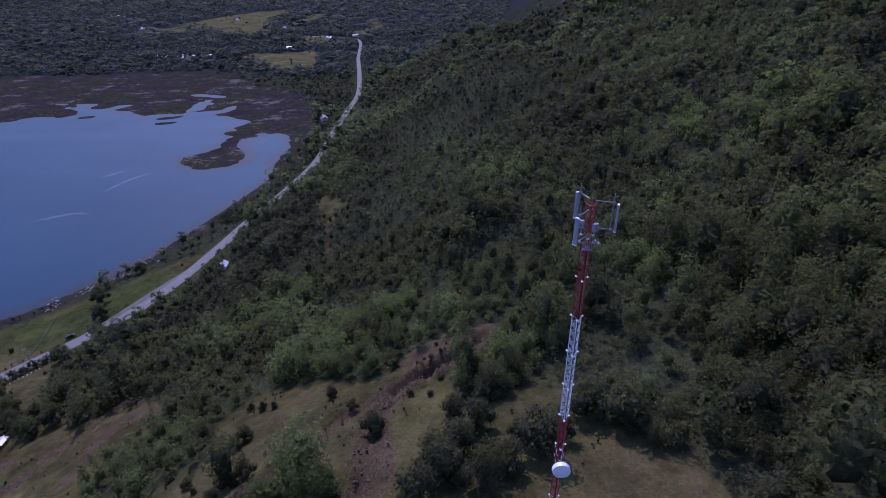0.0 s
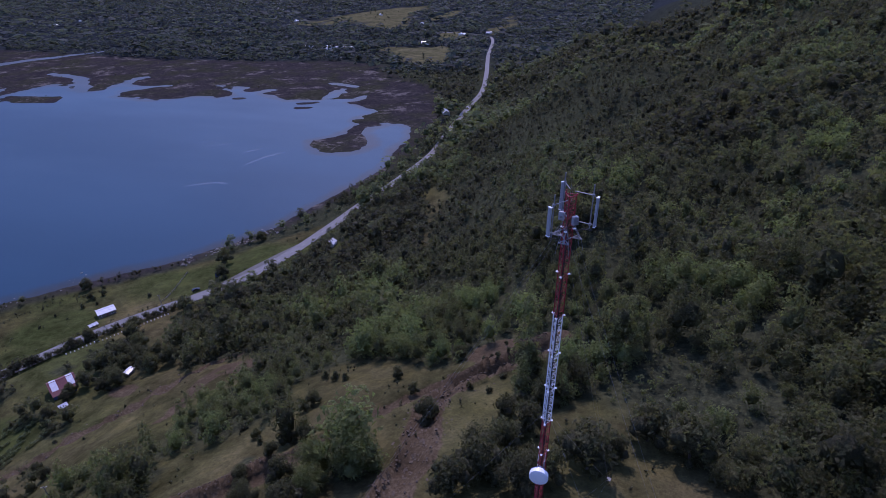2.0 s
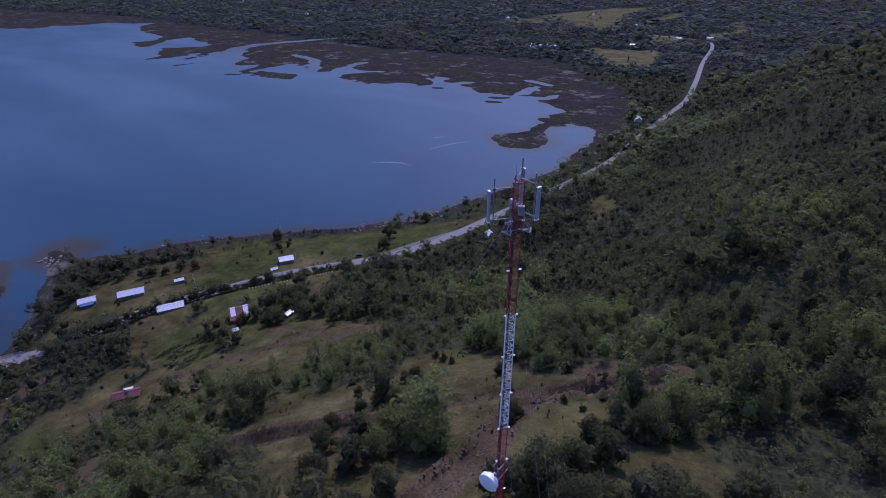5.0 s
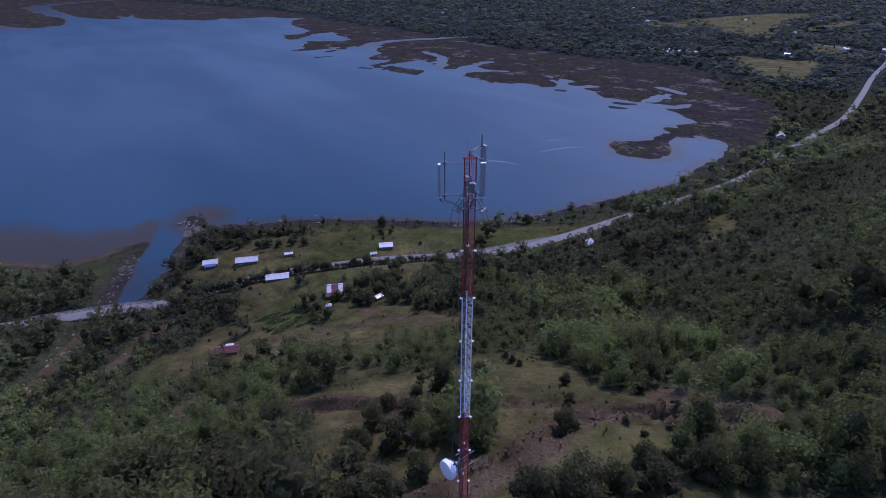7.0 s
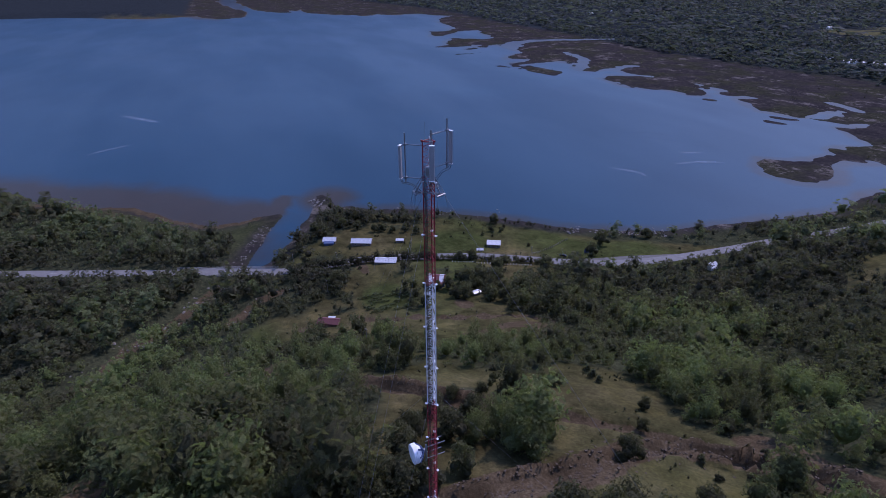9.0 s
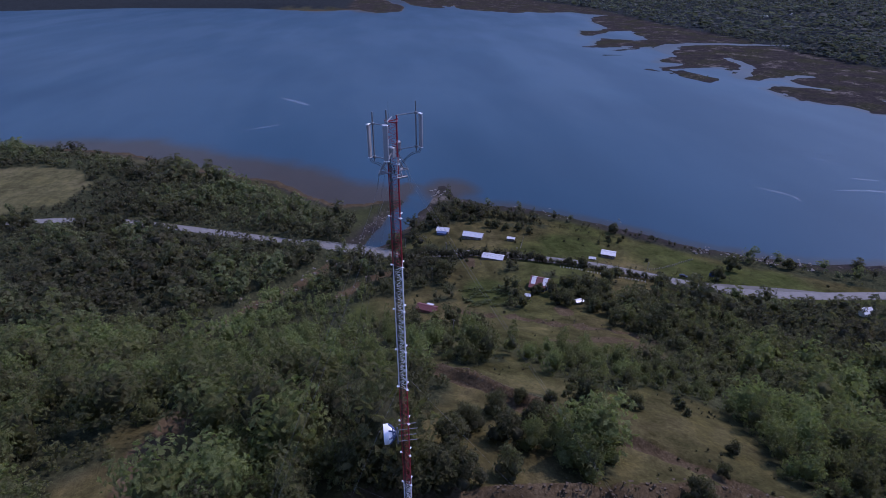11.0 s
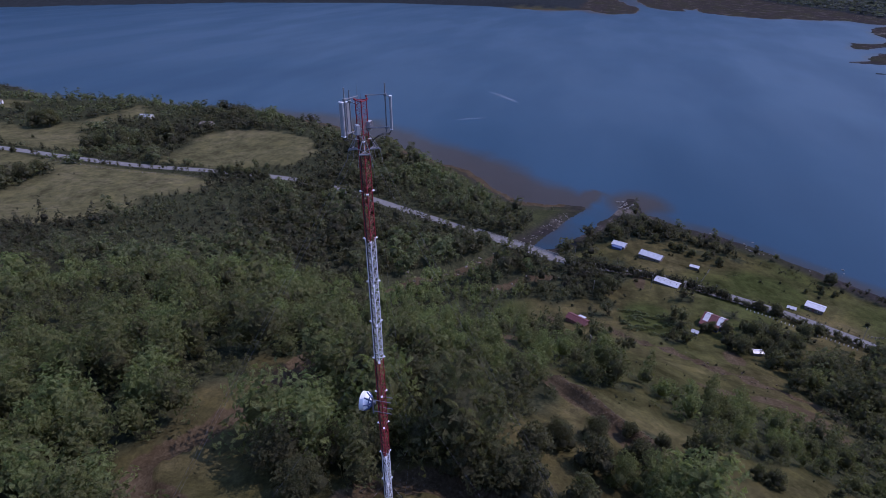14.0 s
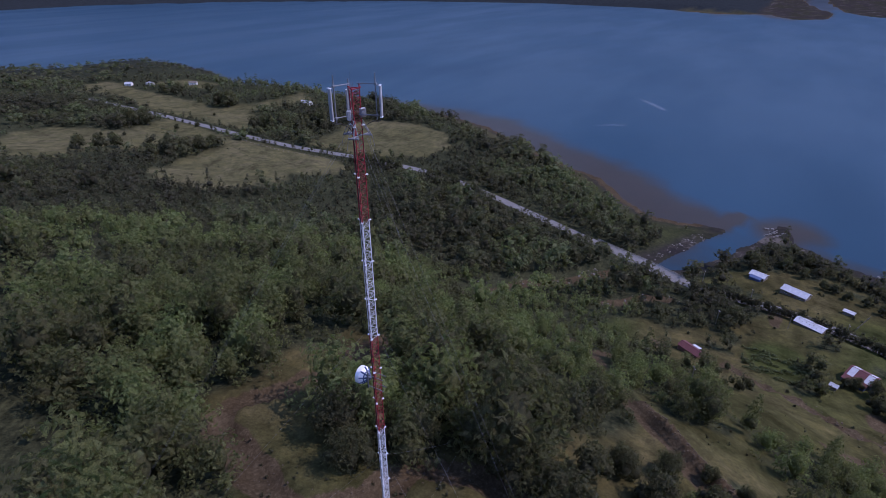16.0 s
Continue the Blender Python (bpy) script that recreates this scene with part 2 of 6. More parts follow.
def quads_ob(name, verts, quads, material, attrs=(), smooth=False):
    """One mesh from arrays of corners and four-cornered faces."""
    verts, quads = np.asarray(verts, np.float32), np.asarray(quads, np.int32)
    me = bpy.data.meshes.new(name)
    me.vertices.add(len(verts))
    me.vertices.foreach_set("co", verts.ravel())
    me.loops.add(quads.size)
    me.loops.foreach_set("vertex_index", quads.ravel())
    me.polygons.add(len(quads))
    me.polygons.foreach_set("loop_start", np.arange(0, quads.size, 4, dtype=np.int32))
    me.update(calc_edges=True)
    me.polygons.foreach_set("use_smooth", np.full(len(quads), smooth))
    for key, kind, values in attrs:
        at = me.attributes.new(key, kind, "POINT")
        at.data.foreach_set("color" if kind == "FLOAT_COLOR" else "value", np.asarray(values, np.float32).ravel())
    me.materials.append(material)
    return new(name, me)


# ---- the lie of the land ----
# heights on a plan grid: rows from south to north, columns from the lake up the slope
GX = np.array([-330, -230, -160, -100, -50, 0, 50, 120, 260], float)
GY = np.array([-450, -220, -90, -20, 40, 100, 160, 260, 450, 800, 1500], float)
HEIGHTS = np.array([[16, 32, 37, 50, 61, 74, 90, 111, 152], [16, 22, 29, 52, 73, 85, 99, 123, 170], [5, 12, 21, 53, 80, 91, 103, 129, 180], [1, 9, 21, 53, 81, 93, 102, 130, 186], [0, 9, 23, 56, 78, 93, 97, 127, 191], [-1, 11, 22, 45, 65, 82, 91, 121, 196], [0, 5, 17, 29, 51, 76, 90, 121, 201], [-1, 2, 9, 25, 57, 85, 95, 124, 205], [0, 1, 3, 33, 67, 86, 98, 128, 201], [2, 3, 7, 43, 66, 77, 96, 125, 187], [6, 12, 26, 47, 46, 58, 87, 114, 157]], float)
NEAR_SHORE = [(-323, 130), (-316, 143), (-299, 166), (-269, 202), (-251, 222), (-237, 250), (-222, 283), (-216, 318), (-209, 358), (-203, 407)]
BAY_SHORE = [(-201, 432), (-208, 458), (-214, 482), (-214, 504), (-218, 531), (-230, 564), (-245, 576), (-261, 570), (-277, 547), (-272, 528), (-259, 514), (-248, 503), (-245, 487), (-246, 469), (-253, 456), (-273, 450), (-287, 451), (-300, 462), (-314, 484), (-299, 503), (-295, 529), (-298, 559), (-309, 572), (-311, 590), (-298, 620), (-312, 631), (-328, 637), (-345, 651), (-362, 657), (-357, 672), (-361, 705), (-364, 680), (-391, 675), (-401, 716), (-412, 734), (-423, 718), (-419, 688), (-413, 664), (-428, 656), (-454, 643), (-477, 653), (-492, 659), (-519, 673), (-515, 695), (-551, 677)]
INLET_SHORE = [(-577, 706), (-587, 701), (-583, 681), (-624, 704), (-574, 665), (-554, 645), (-563, 631), (-591, 631), (-611, 621), (-620, 606), (-634, 588), (-667, 585), (-692, 593), (-714, 590), (-738, 624), (-720, 648), (-703, 679), (-749, 658), (-776, 674), (-800, 732), (-809, 708), (-796, 670), (-776, 621), (-786, 609), (-807, 601), (-854, 625), (-897, 628), (-892, 598), (-891, 565), (-888, 526), (-909, 519), (-928, 574), (-940, 595), (-955, 551), (-967, 535), (-1005, 573), (-1030, 621), (-1078, 616)]
DELTA = [(-1168, 625), (-1139, 567), (-1120, 517), (-1192, 611), (-1170, 526), (-1182, 479), (-1212, 517), (-1269, 527), (-1329, 574), (-1281, 637), (-1296, 676), (-1396, 693), (-1484, 719), (-1473, 661), (-1388, 576), (-1377, 531), (-1499, 581), (-1497, 630), (-1558, 673), (-1754, 699), (-1912, 762), (-2010, 867), (-2001, 798), (-2127, 759), (-2111, 658), (-2163, 592)]
FAR_SHORE = [(-2121, 531), (-2228, 432), (-2306, 371), (-2387, 347), (-2579, 362), (-2465, 330), (-2523, 299), (-2392, 301), (-2397, 255), (-2507, 194), (-2674, 152), (-2637, 112), (-2462, 133), (-2237, 110), (-2184, 57), (-2163, 26), (-2251, -30), (-2345, -60), (-2278, -220), (-2436, -506), (-2500, -1000), (-2300, -1700), (-1860, -2325), (-1430, -2647), (-1004, -2704), (0, -2900), (200, -2000), (-200, -1300)]
WEST_SHORE = [(-416, -1005), (-496, -991), (-572, -951), (-557, -794), (-510, -662), (-538, -538), (-524, -434), (-535, -378), (-513, -296), (-494, -224), (-453, -165), (-422, -110), (-400, -66), (-361, -32), (-343, -7), (-347, 21), (-351, 37), (-321, 24), (-304, 20), (-279, 6), (-268, 12), (-277, 24), (-302, 39), (-325, 50), (-351, 63), (-375, 67), (-379, 74), (-351, 80), (-336, 95), (-330, 113)]
LAKE = np.array(NEAR_SHORE + BAY_SHORE + INLET_SHORE + DELTA + FAR_SHORE + WEST_SHORE, float)
# creeks that wind through the marsh: their line, width at the mouth and at the head
CHANNELS = [(np.array(p, float), a, b) for p, a, b in (
    ([(-800, 600), (-866, 657), (-900, 686), (-939, 699), (-971, 699), (-991, 701)], 26, 9),
    ([(-1040, 545), (-1075, 591), (-1132, 639), (-1188, 685), (-1204, 756), (-1191, 833), (-1166, 906), (-1151, 990)], 62, 12),
    ([(-454, 769), (-423, 763), (-408, 761)], 12, 7),
    ([(-2640, 132), (-2900, 100), (-3436, 64), (-3663, 220), (-3865, 400)], 70, 120),
)]
# low islets in the shallows: both ends and half the width
ISLETS = [(-850, 530, -792, 546, 21), (-1116, 509, -1138, 584, 7), (-1058, 477, -1058, 543, 7), (-1182, 479, -1172, 555, 8), (-890, 491, -874, 502, 7), (-882, 513, -875, 543, 7), (-538, 626, -525, 633, 7), (-412, 607, -396, 616, 6), (-426, 632, -408, 641, 5), (-402, 670, -393, 675, 5)]
ROAD = np.array([(-278, -629), (-276, -519), (-275, -414), (-281, -305), (-296, -225), (-304, -165), (-298, -120), (-288, -80), (-276, -38), (-264, 0), (-251, 30), (-246, 55), (-241, 82), (-231, 112), (-221, 142), (-208, 168), (-197, 187), (-186, 212), (-180, 243), (-178, 290), (-177, 340), (-172, 400), (-170, 470), (-180, 552), (-194, 683), (-203, 769), (-237, 915), (-284, 1096), (-340, 1339), (-380, 1420), (-448, 1443), (-538, 1467), (-616, 1472)], float)
CREEK = np.array([(-268, 12), (-250, -6), (-231, -16), (-210, -29), (-198, -43), (-174, -54), (-150, -72)], float)
TRACKS = [np.array(p, float) for p in (
    [(-92, 22), (-66, 36), (-56, 46), (-47, 56), (-29, 85), (-12, 99), (2, 111)],
    [(-16, 40), (-17, 52), (-17, 66), (-21, 81), (-18, 94), (-8, 103), (2, 113)],
    [(-48, -16), (-35, -18), (-25, -18), (-16, -20), (-8, -25), (-3, -21), (0, -10), (4, 4), (-4, 12), (-14, 12), (-20, 20), (-18, 34), (-16, 44)],
    [(-166, 56), (-155, 70), (-150, 82), (-142, 89), (-137, 102), (-133, 116), (-125, 130)],
    [(-124, 3), (-107, 13), (-93, 21)],
    [(-196, 0), (-206, 8), (-214, 13), (-222, 25)],
    [(-112, 84), (-117, 100), (-119, 118)],
)]
BANK = np.array([(-69, 39), (-63, 43), (-58, 48.5), (-52, 55), (-47, 59.5)], float)
CLEAR = [np.array(p, float) for p in (
    [(-328, 88), (-304, 136), (-287, 168), (-239, 215), (-205, 260), (-182, 292), (-170, 285), (-168, 240), (-174, 206), (-186, 180), (-180, 155), (-160, 130), (-135, 118), (-118, 130), (-106, 126), (-102, 107), (-100, 82), (-93, 60), (-107, 45), (-128, 40), (-146, 40), (-158, 24), (-180, 22), (-205, 44), (-236, 52), (-250, 34), (-262, 34), (-287, 46), (-300, 74)],
    [(-67, 36), (-82, 57), (-71, 72), (-65, 82), (-69, 98), (-63, 111), (-46, 110), (-30, 103), (-18, 108), (-8, 116), (3, 113), (3, 100), (7, 89), (14, 91), (26, 82), (36, 73), (44, 60), (42, 34), (30, 14), (12, -2), (4, -14), (-2, -26), (-14, -26), (-40, -22), (-38, -12), (-20, -10), (-12, 0), (-20, 12), (-32, 24), (-45, 33), (-55, 38)],
    [(-296, -301), (-352, -315), (-392, -319), (-408, -287), (-411, -254), (-399, -222), (-370, -198), (-336, -199), (-314, -218), (-297, -250)],
    [(-153, -316), (-183, -331), (-231, -335), (-250, -352), (-267, -347), (-271, -289), (-274, -224), (-245, -226), (-221, -247), (-204, -239), (-173, -253), (-154, -265), (-147, -280)],
    [(-162, 262), (-152, 270), (-136, 240), (-147, 232)],
    [(-170, 4), (-152, 14), (-150, 34), (-160, 44), (-185, 40), (-192, 18), (-182, 8)],
    [(-107, 45), (-93, 60), (-80, 66), (-70, 60), (-60, 50), (-67, 36), (-85, 38)],
    [(-138, 358), (-118, 350), (-95, 316), (-98, 288), (-82, 240), (-87, 238), (-104, 292), (-122, 330)],
    [(-132, -473), (-151, -492), (-180, -490), (-193, -458), (-206, -429), (-252, -454), (-272, -470), (-264, -377), (-255, -350), (-222, -346), (-216, -372), (-205, -376), (-174, -380), (-150, -392), (-104, -342), (-92, -362)],
    [(-314, -686), (-310, -719), (-343, -770), (-374, -756), (-366, -700), (-359, -639), (-360, -581), (-353, -507), (-386, -478), (-425, -472), (-465, -474), (-437, -427), (-359, -447), (-298, -360), (-291, -404), (-287, -451), (-289, -521), (-310, -628)],
    [(-396, -697), (-442, -688), (-441, -610), (-410, -617)],
    [(-554, 1137), (-531, 1169), (-446, 1179), (-425, 1210), (-399, 1192), (-370, 1112), (-356, 1052), (-335, 938), (-374, 959), (-408, 971), (-452, 1028), (-496, 1067)],
    [(-1058, 1820), (-1053, 2054), (-1012, 2349), (-910, 2390), (-839, 2207), (-834, 1998), (-734, 1790), (-643, 1535), (-711, 1470), (-793, 1557), (-878, 1660), (-968, 1687)],
    [(-1075, 1572), (-1071, 1688), (-1008, 1716), (-912, 1561), (-981, 1530)],
    [(-425, 1554), (-402, 1612), (-382, 1689), (-457, 1912), (-447, 1985), (-365, 1751), (-346, 1638), (-346, 1488), (-359, 1428), (-391, 1467)],
    [(-691, 1809), (-721, 1992), (-725, 2254), (-654, 2074), (-646, 1874), (-652, 1760)],
    [(-46, -26), (-48, -14), (-38, -8), (-24, -8), (-16, -12), (-14, -22), (-26, -27)],
    [(-504, 1359), (-512, 1439), (-480, 1483), (-404, 1434), (-412, 1328), (-473, 1299)],
)]
# brush and small trees grown together on the meadows: x, y, radius
THICKETS = [(-314, 80, 6), (-311, 90, 6), (-308, 99, 6), (-304, 108, 6), (-300, 116, 6), (-294, 124, 5), (-287, 131, 5), (-219, 40, 8), (-232, 48, 7), (-225, 57, 7), (-236, 66, 5), (-240, 40, 7), (-210, 30, 8), (-200, 24, 7), (-229, 34, 7), (-122, 18, 6), (-116, 29, 6), (-114, 38, 6), (-306, 49, 7), (-318, 60, 7), (-330, 68, 6), (-313, 73, 7), (-302, 87, 7), (-290, 98, 5), (-292, 52, 5), (-298, 57, 6), (-256, 42, 5), (-257, 51, 5), (-255, 62, 4), (-290, 110, 4), (-282, 116, 3), (-175, 118, 6), (-186, 130, 8), (-197, 143, 5), (-174, 150, 9), (-165, 122, 7), (-232, 60, 7), (-222, 48, 8), (-205, 40, 7), (-29, 60, 6), (1, 93, 6), (-36, 15, 7), (-28, 18, 5), (-38, 24, 4), (-17, 11, 4), (-318, 92, 7), (-309, 78, 9), (-300, 64, 8), (-70, 86, 4), (-20, 6, 5), (-37, 25, 5), (-25, 28, 5), (-21, 33, 3), (-41, 22, 5), (-52, 29, 6), (-166, 82, 5), (-205, 112, 4), (-200, 126, 6), (-214, 92, 5), (-155, 150, 9), (-166, 160, 8), (-182, 50, 5), (-196, 56, 5), (-186, 84, 5), (-174, 112, 6), (-187, 116, 4), (-189, 131, 6), (-199, 140, 4), (-136, 57, 2.5), (-145, 64, 2.5), (-86, 45, 6), (-76, 46, 5), (-81, 53, 5), (-101, 40, 6), (-138, 44, 6), (-203, 50, 6), (-212, 34, 6), (-182, 55, 3), (-118, 35, 6), (-142, 26, 6), (-151, 63, 2.5), (-56, 60, 2.5), (-51, 68, 3), (-57, 83, 3)]
# lighter, fresher green growth: x, y, radius
BRIGHT = [(-71, 3, 8), (-58, 9, 7), (-65, 24, 8), (-55, -228, 14), (-71, -261, 12), (3, 116, 9), (19, 101, 9), (28, 101, 7), (33, 143, 12), (44, 133, 12), (-23, 150, 9), (55, 168, 12), (-77, 167, 9), (-17, -38, 11), (-8, -45, 8), (-32, -6, 5), (-19, 3, 6), (-30, 60, 7), (-170, 158, 12), (-66, 29, 6), (-22, 141, 8), (10, -29, 9), (0, -20, 7), (-40, -51, 8), (-35, 57, 6), (70, 190, 12), (30, 190, 10), (-60, 130, 8)]
# bare earth: x, y, half width, half depth
BARE = [(-8, 108, 13, 8), (-110, 117, 8, 9), (-112, 19, 9, 5), (-167, 30, 6, 5), (-158, 104, 9, 5), (-231, 72, 14, 4)]
MARSH = np.array([(-187, 470), (-205, 612), (-270, 760), (-330, 815), (-401, 872), (-451, 940), (-560, 960), (-659, 930), (-917, 885), (-1272, 900), (-1656, 880), (-2300, 900), (-3300, 700), (-4300, 300), (-4300, -100), (-2300, -100), (-1900, 300), (-900, 380), (-300, 420)], float)


def spline_weights(s, q):
    """Weights of the grid lines s at the places q, for a smooth curve through them."""
    q, n = np.clip(q, s[0], s[-1]), len(s)
    i = np.clip(np.searchsorted(s, q, side="right") - 1, 0, n - 2)
    h = (s[i + 1] - s[i])[:, None]
    t = (q - s[i])[:, None] / h
    e = np.eye(n)
    slope = np.array([(e[min(k + 1, n - 1)] - e[max(k - 1, 0)]) / (s[min(k + 1, n - 1)] - s[max(k - 1, 0)]) for k in range(n)])
    return (2 * t**3 - 3 * t**2 + 1) * e[i] + (t**3 - 2 * t**2 + t) * h * slope[i] + (3 * t**2 - 2 * t**3) * e[i + 1] + (t**3 - t**2) * h * slope[i + 1]


def lines_away(px, py, line, closed=False):
    """Distance of each place from a line of straight stretches."""
    d = np.full(len(px), 1e9)
    ends = np.vstack([line, line[:1]]) if closed else line
    for (ax, ay), (bx, by) in zip(ends[:-1], ends[1:]):
        vx, vy = bx - ax, by - ay
        t = np.clip(((px - ax) * vx + (py - ay) * vy) / (vx * vx + vy * vy + 1e-9), 0, 1)
        np.minimum(d, np.hypot(px - ax - t * vx, py - ay - t * vy), out=d)
    return d


def inside(px, py, poly):
    yes = np.zeros(len(px), bool)
    for (ax, ay), (bx, by) in zip(poly, np.roll(poly, -1, 0)):
        if ay != by:
            yes ^= ((ay > py) != (by > py)) & (px < (bx - ax) * (py - ay) / (by - ay) + ax)
    return yes


rng = np.random.default_rng(7)
TABLE = rng.random((256, 256))


def ripple(px, py, size):
    """Smooth noise between 0 and 1 with bumps of about that size."""
    u, v = px / size + 1000.0, py / size + 1000.0
    i, j = np.floor(u).astype(int), np.floor(v).astype(int)
    a, b = u - i, v - j
    a, b = a * a * (3 - 2 * a), b * b * (3 - 2 * b)
    g = lambda p, q: TABLE[p % 256, q % 256]  # noqa: E731
    return (g(i, j) * (1 - a) + g(i + 1, j) * a) * (1 - b) + (g(i, j + 1) * (1 - a) + g(i + 1, j + 1) * a) * b


def smooth(x, lo, hi):
    t = np.clip((x - lo) / (hi - lo), 0, 1)
    return t * t * (3 - 2 * t)


def signed(px, py, poly):
    """Distance to a polygon's edge, positive inside."""
    d = lines_away(px, py, poly, True)
    return np.where(inside(px, py, poly), d, -d)


def raw_height(px, py):
    wx, wy = spline_weights(GX, px), spline_weights(GY, py)
    h = np.einsum("ki,kj,ji->k", wx, wy, HEIGHTS)
    # flat valley floor north of the lake, hill going on eastwards
    plain_part = smooth(-px, 230, 420) * smooth(py, 300, 480)
    h = h * (1 - plain_part) + plain_part * (2.0 + 3.0 * smooth(py, 900, 1500))
    h = h + np.clip(px - 260, 0, 900) * 0.35
    # mountains all round, beyond the lake and the valley: unseen, added to darken reflections
    h = h + (640 + 120 * smooth(-px - py, 0, 3000)) * smooth(np.hypot(px + 500, py), 3700, 5300) * (0.85 + 0.3 * ripple(px, py, 700))
    # the spur above the bay, and the hollow behind it
    h = h + (7 * np.exp(-(((py - 495 - 0.25 * px) / 70) ** 2)) - 30 * np.exp(-(((py - 665 - 0.35 * px) / 85) ** 2))) * smooth(px, -150, -50) * (1 - smooth(px, 150, 260))
    return h


def land(px, py):
    """Height of the ground, and how far each place is from the water."""
    px, py = np.asarray(px, float), np.asarray(py, float)
    shore = -signed(px, py, LAKE)
    wild = smooth(py, 380, 520) * smooth(-px, 190, 230)
    shore = shore + (ripple(px, py, 9) - 0.5) * 4 + (ripple(px, py, 17) - 0.5) * 7 * wild + (ripple(px * 0.4, py, 30) - 0.5) * 8 * wild * smooth(-px, 700, 900)
    far = np.where((px < -380) & (py > 0))[0]
    fx, fy, edge = px[far], py[far], shore[far]
    for x0, y0, x1, y1, half in ISLETS:
        edge = np.maximum(edge, half * (0.75 + 0.5 * ripple(fx, fy, 14)) - lines_away(fx, fy, np.array([(x0, y0), (x1, y1)], float)))
    for course, mouth, head in CHANNELS:
        reach = np.clip(np.hypot(fx - course[0, 0], fy - course[0, 1]) / np.hypot(*(course[-1] - course[0])), 0, 1)
        edge = np.minimum(edge, lines_away(fx, fy, course) - (mouth + (head - mouth) * reach) / 2 * (0.8 + 0.4 * ripple(fx, fy, 25)))
    shore[far] = edge
    h = raw_height(px, py)
    h = h + ((ripple(px, py * 0.6 + px * 0.5, 48) - 0.5) * 22 + (ripple(px + 300, py, 110) - 0.5) * 18) * smooth(py, 120, 230) * smooth(px, -110, -20)
    h = h + (ripple(px, py * 0.5, 40) - 0.5) * 9 * smooth(-py, 30, 110) * smooth(h, 15, 50)
    h = h + (ripple(px, py, 23) - 0.5) * 2.4 * smooth(h, 8, 40) + (ripple(px, py, 6) - 0.5) * 0.7 * smooth(h, 3, 12)
    bank = smooth(shore, 0, 34)
    flats = smooth(-px, 300, 340) * smooth(-py, -60, 60)
    bank = bank * (1 - 0.75 * flats * (1 - smooth(shore, 20, 70)))
    z = np.where(shore > 0, 0.12 + np.clip(shore, 0, 20) * 0.03 + np.clip(h - 0.5, 0.1, None) * bank, -np.clip(-shore * 0.12, 0.05, 3.0))
    z = z + (ripple(px * 0.7 + py * 0.4, py, 13) - 0.60) * 1.1 * wild * (1 - smooth(shore, 15, 70)) * smooth(shore, -40, -5)
    flat_mud = smooth(-px, 275, 300) * smooth(12 - (268 + px) * 0.38 - 15 - py, 0, 6) * smooth(py, -420, -300)
    z = np.where((shore < 0) & (flat_mud > 0.5), np.maximum(z, -0.05 + np.clip(shore + 14, -20, 0) * 0.02 + (ripple(px, py, 11) - 0.8) * 0.2), z)
    # stony bank on the west side of the creek's mouth
    bank_away = lines_away(px, py, np.array([(-274, 3), (-302, 13), (-324, 22), (-345, 33)], float))
    z = np.where(bank_away < 6, np.maximum(z, 0.5 - 0.09 * bank_away), z)
    stream = lines_away(px, py, CREEK)
    z = z - 3.2 * (1 - smooth(stream, 2.5, 13)) * smooth(shore, -2, 10) * smooth(z, 0.5, 4)
    for k, line in enumerate(TRACKS[:4]):
        away = lines_away(px, py, line)
        dug = 1 - smooth(away, 1.7, 2.6)
        z = z - 1.0 * dug + (1.9 if k != 2 else 0.8) * np.exp(-((away - 3.3) / 1.0) ** 2) * ripple(px, py, 4.5)
        z = z + ((ripple(px, py, 1.7) - 0.5) * (1.3 if k < 2 else 0.5) + (ripple(px + 40, py, 3.4) - 0.5) * (1.8 if k == 1 else 0.4)) * (1 - smooth(away, 2.5, 5.0)) * (1 - 0.6 * dug)
    # heaped earth bank along the terrace edge
    z = z + (1.3 + 0.8 * ripple(px, py, 4)) * np.exp(-(lines_away(px, py, BANK) / 1.9) ** 2)
    return z, shore


def steps(*stretches):
    """Grid lines: (from, to, step) one after another."""
    return np.concatenate([np.arange(a, b, s) for a, b, s in stretches] + [[stretches[-1][1]]])


def grid_quads(nx, ny):
    i = np.arange(nx * ny).reshape(ny, nx)
    return np.stack([i[:-1, :-1], i[:-1, 1:], i[1:, 1:], i[1:, :-1]], -1).reshape(-1, 4)


def road_heights(line):
    """Even grade along a road: samples every 4 m, smoothed heights."""
    seg = np.hypot(*np.diff(line, axis=0).T)
    along = np.concatenate([[0], np.cumsum(seg)])
    s = np.arange(0, along[-1], 4.0)
    wx, wy = spline_weights(along, s) @ line[:, 0], spline_weights(along, s) @ line[:, 1]
    h = np.maximum(land(wx, wy)[0], 3.2)
    pad = np.pad(h, 12, mode="edge")
    return wx, wy, np.convolve(pad, np.ones(25) / 25, "valid")


RX, RY, RZ = road_heights(ROAD)


def ground_height(px, py):
    """The ground as it is built: the land, graded beside the road."""
    px, py = np.asarray(px, float), np.asarray(py, float)
    z, shore = land(px, py)
    near = np.where((px > -650) & (px < -150))[0]
    for chunk in np.array_split(near, max(1, len(near) // 4000)):
        d2 = (px[chunk, None] - RX) ** 2 + (py[chunk, None] - RY) ** 2
        k = d2.argmin(1)
        d = np.sqrt(d2[np.arange(len(chunk)), k])
        w = 1 - smooth(d, 4.5, 12)
        span = (np.abs(RY[k] + 3) < 26) & (RX[k] < -240)
        w = np.where(span, 0, w)
        z[chunk] = z[chunk] * (1 - w) + (RZ[k] - 0.12) * w
    return z, shore


def put_height(x, y):
    return float(ground_height([x], [y])[0][0])


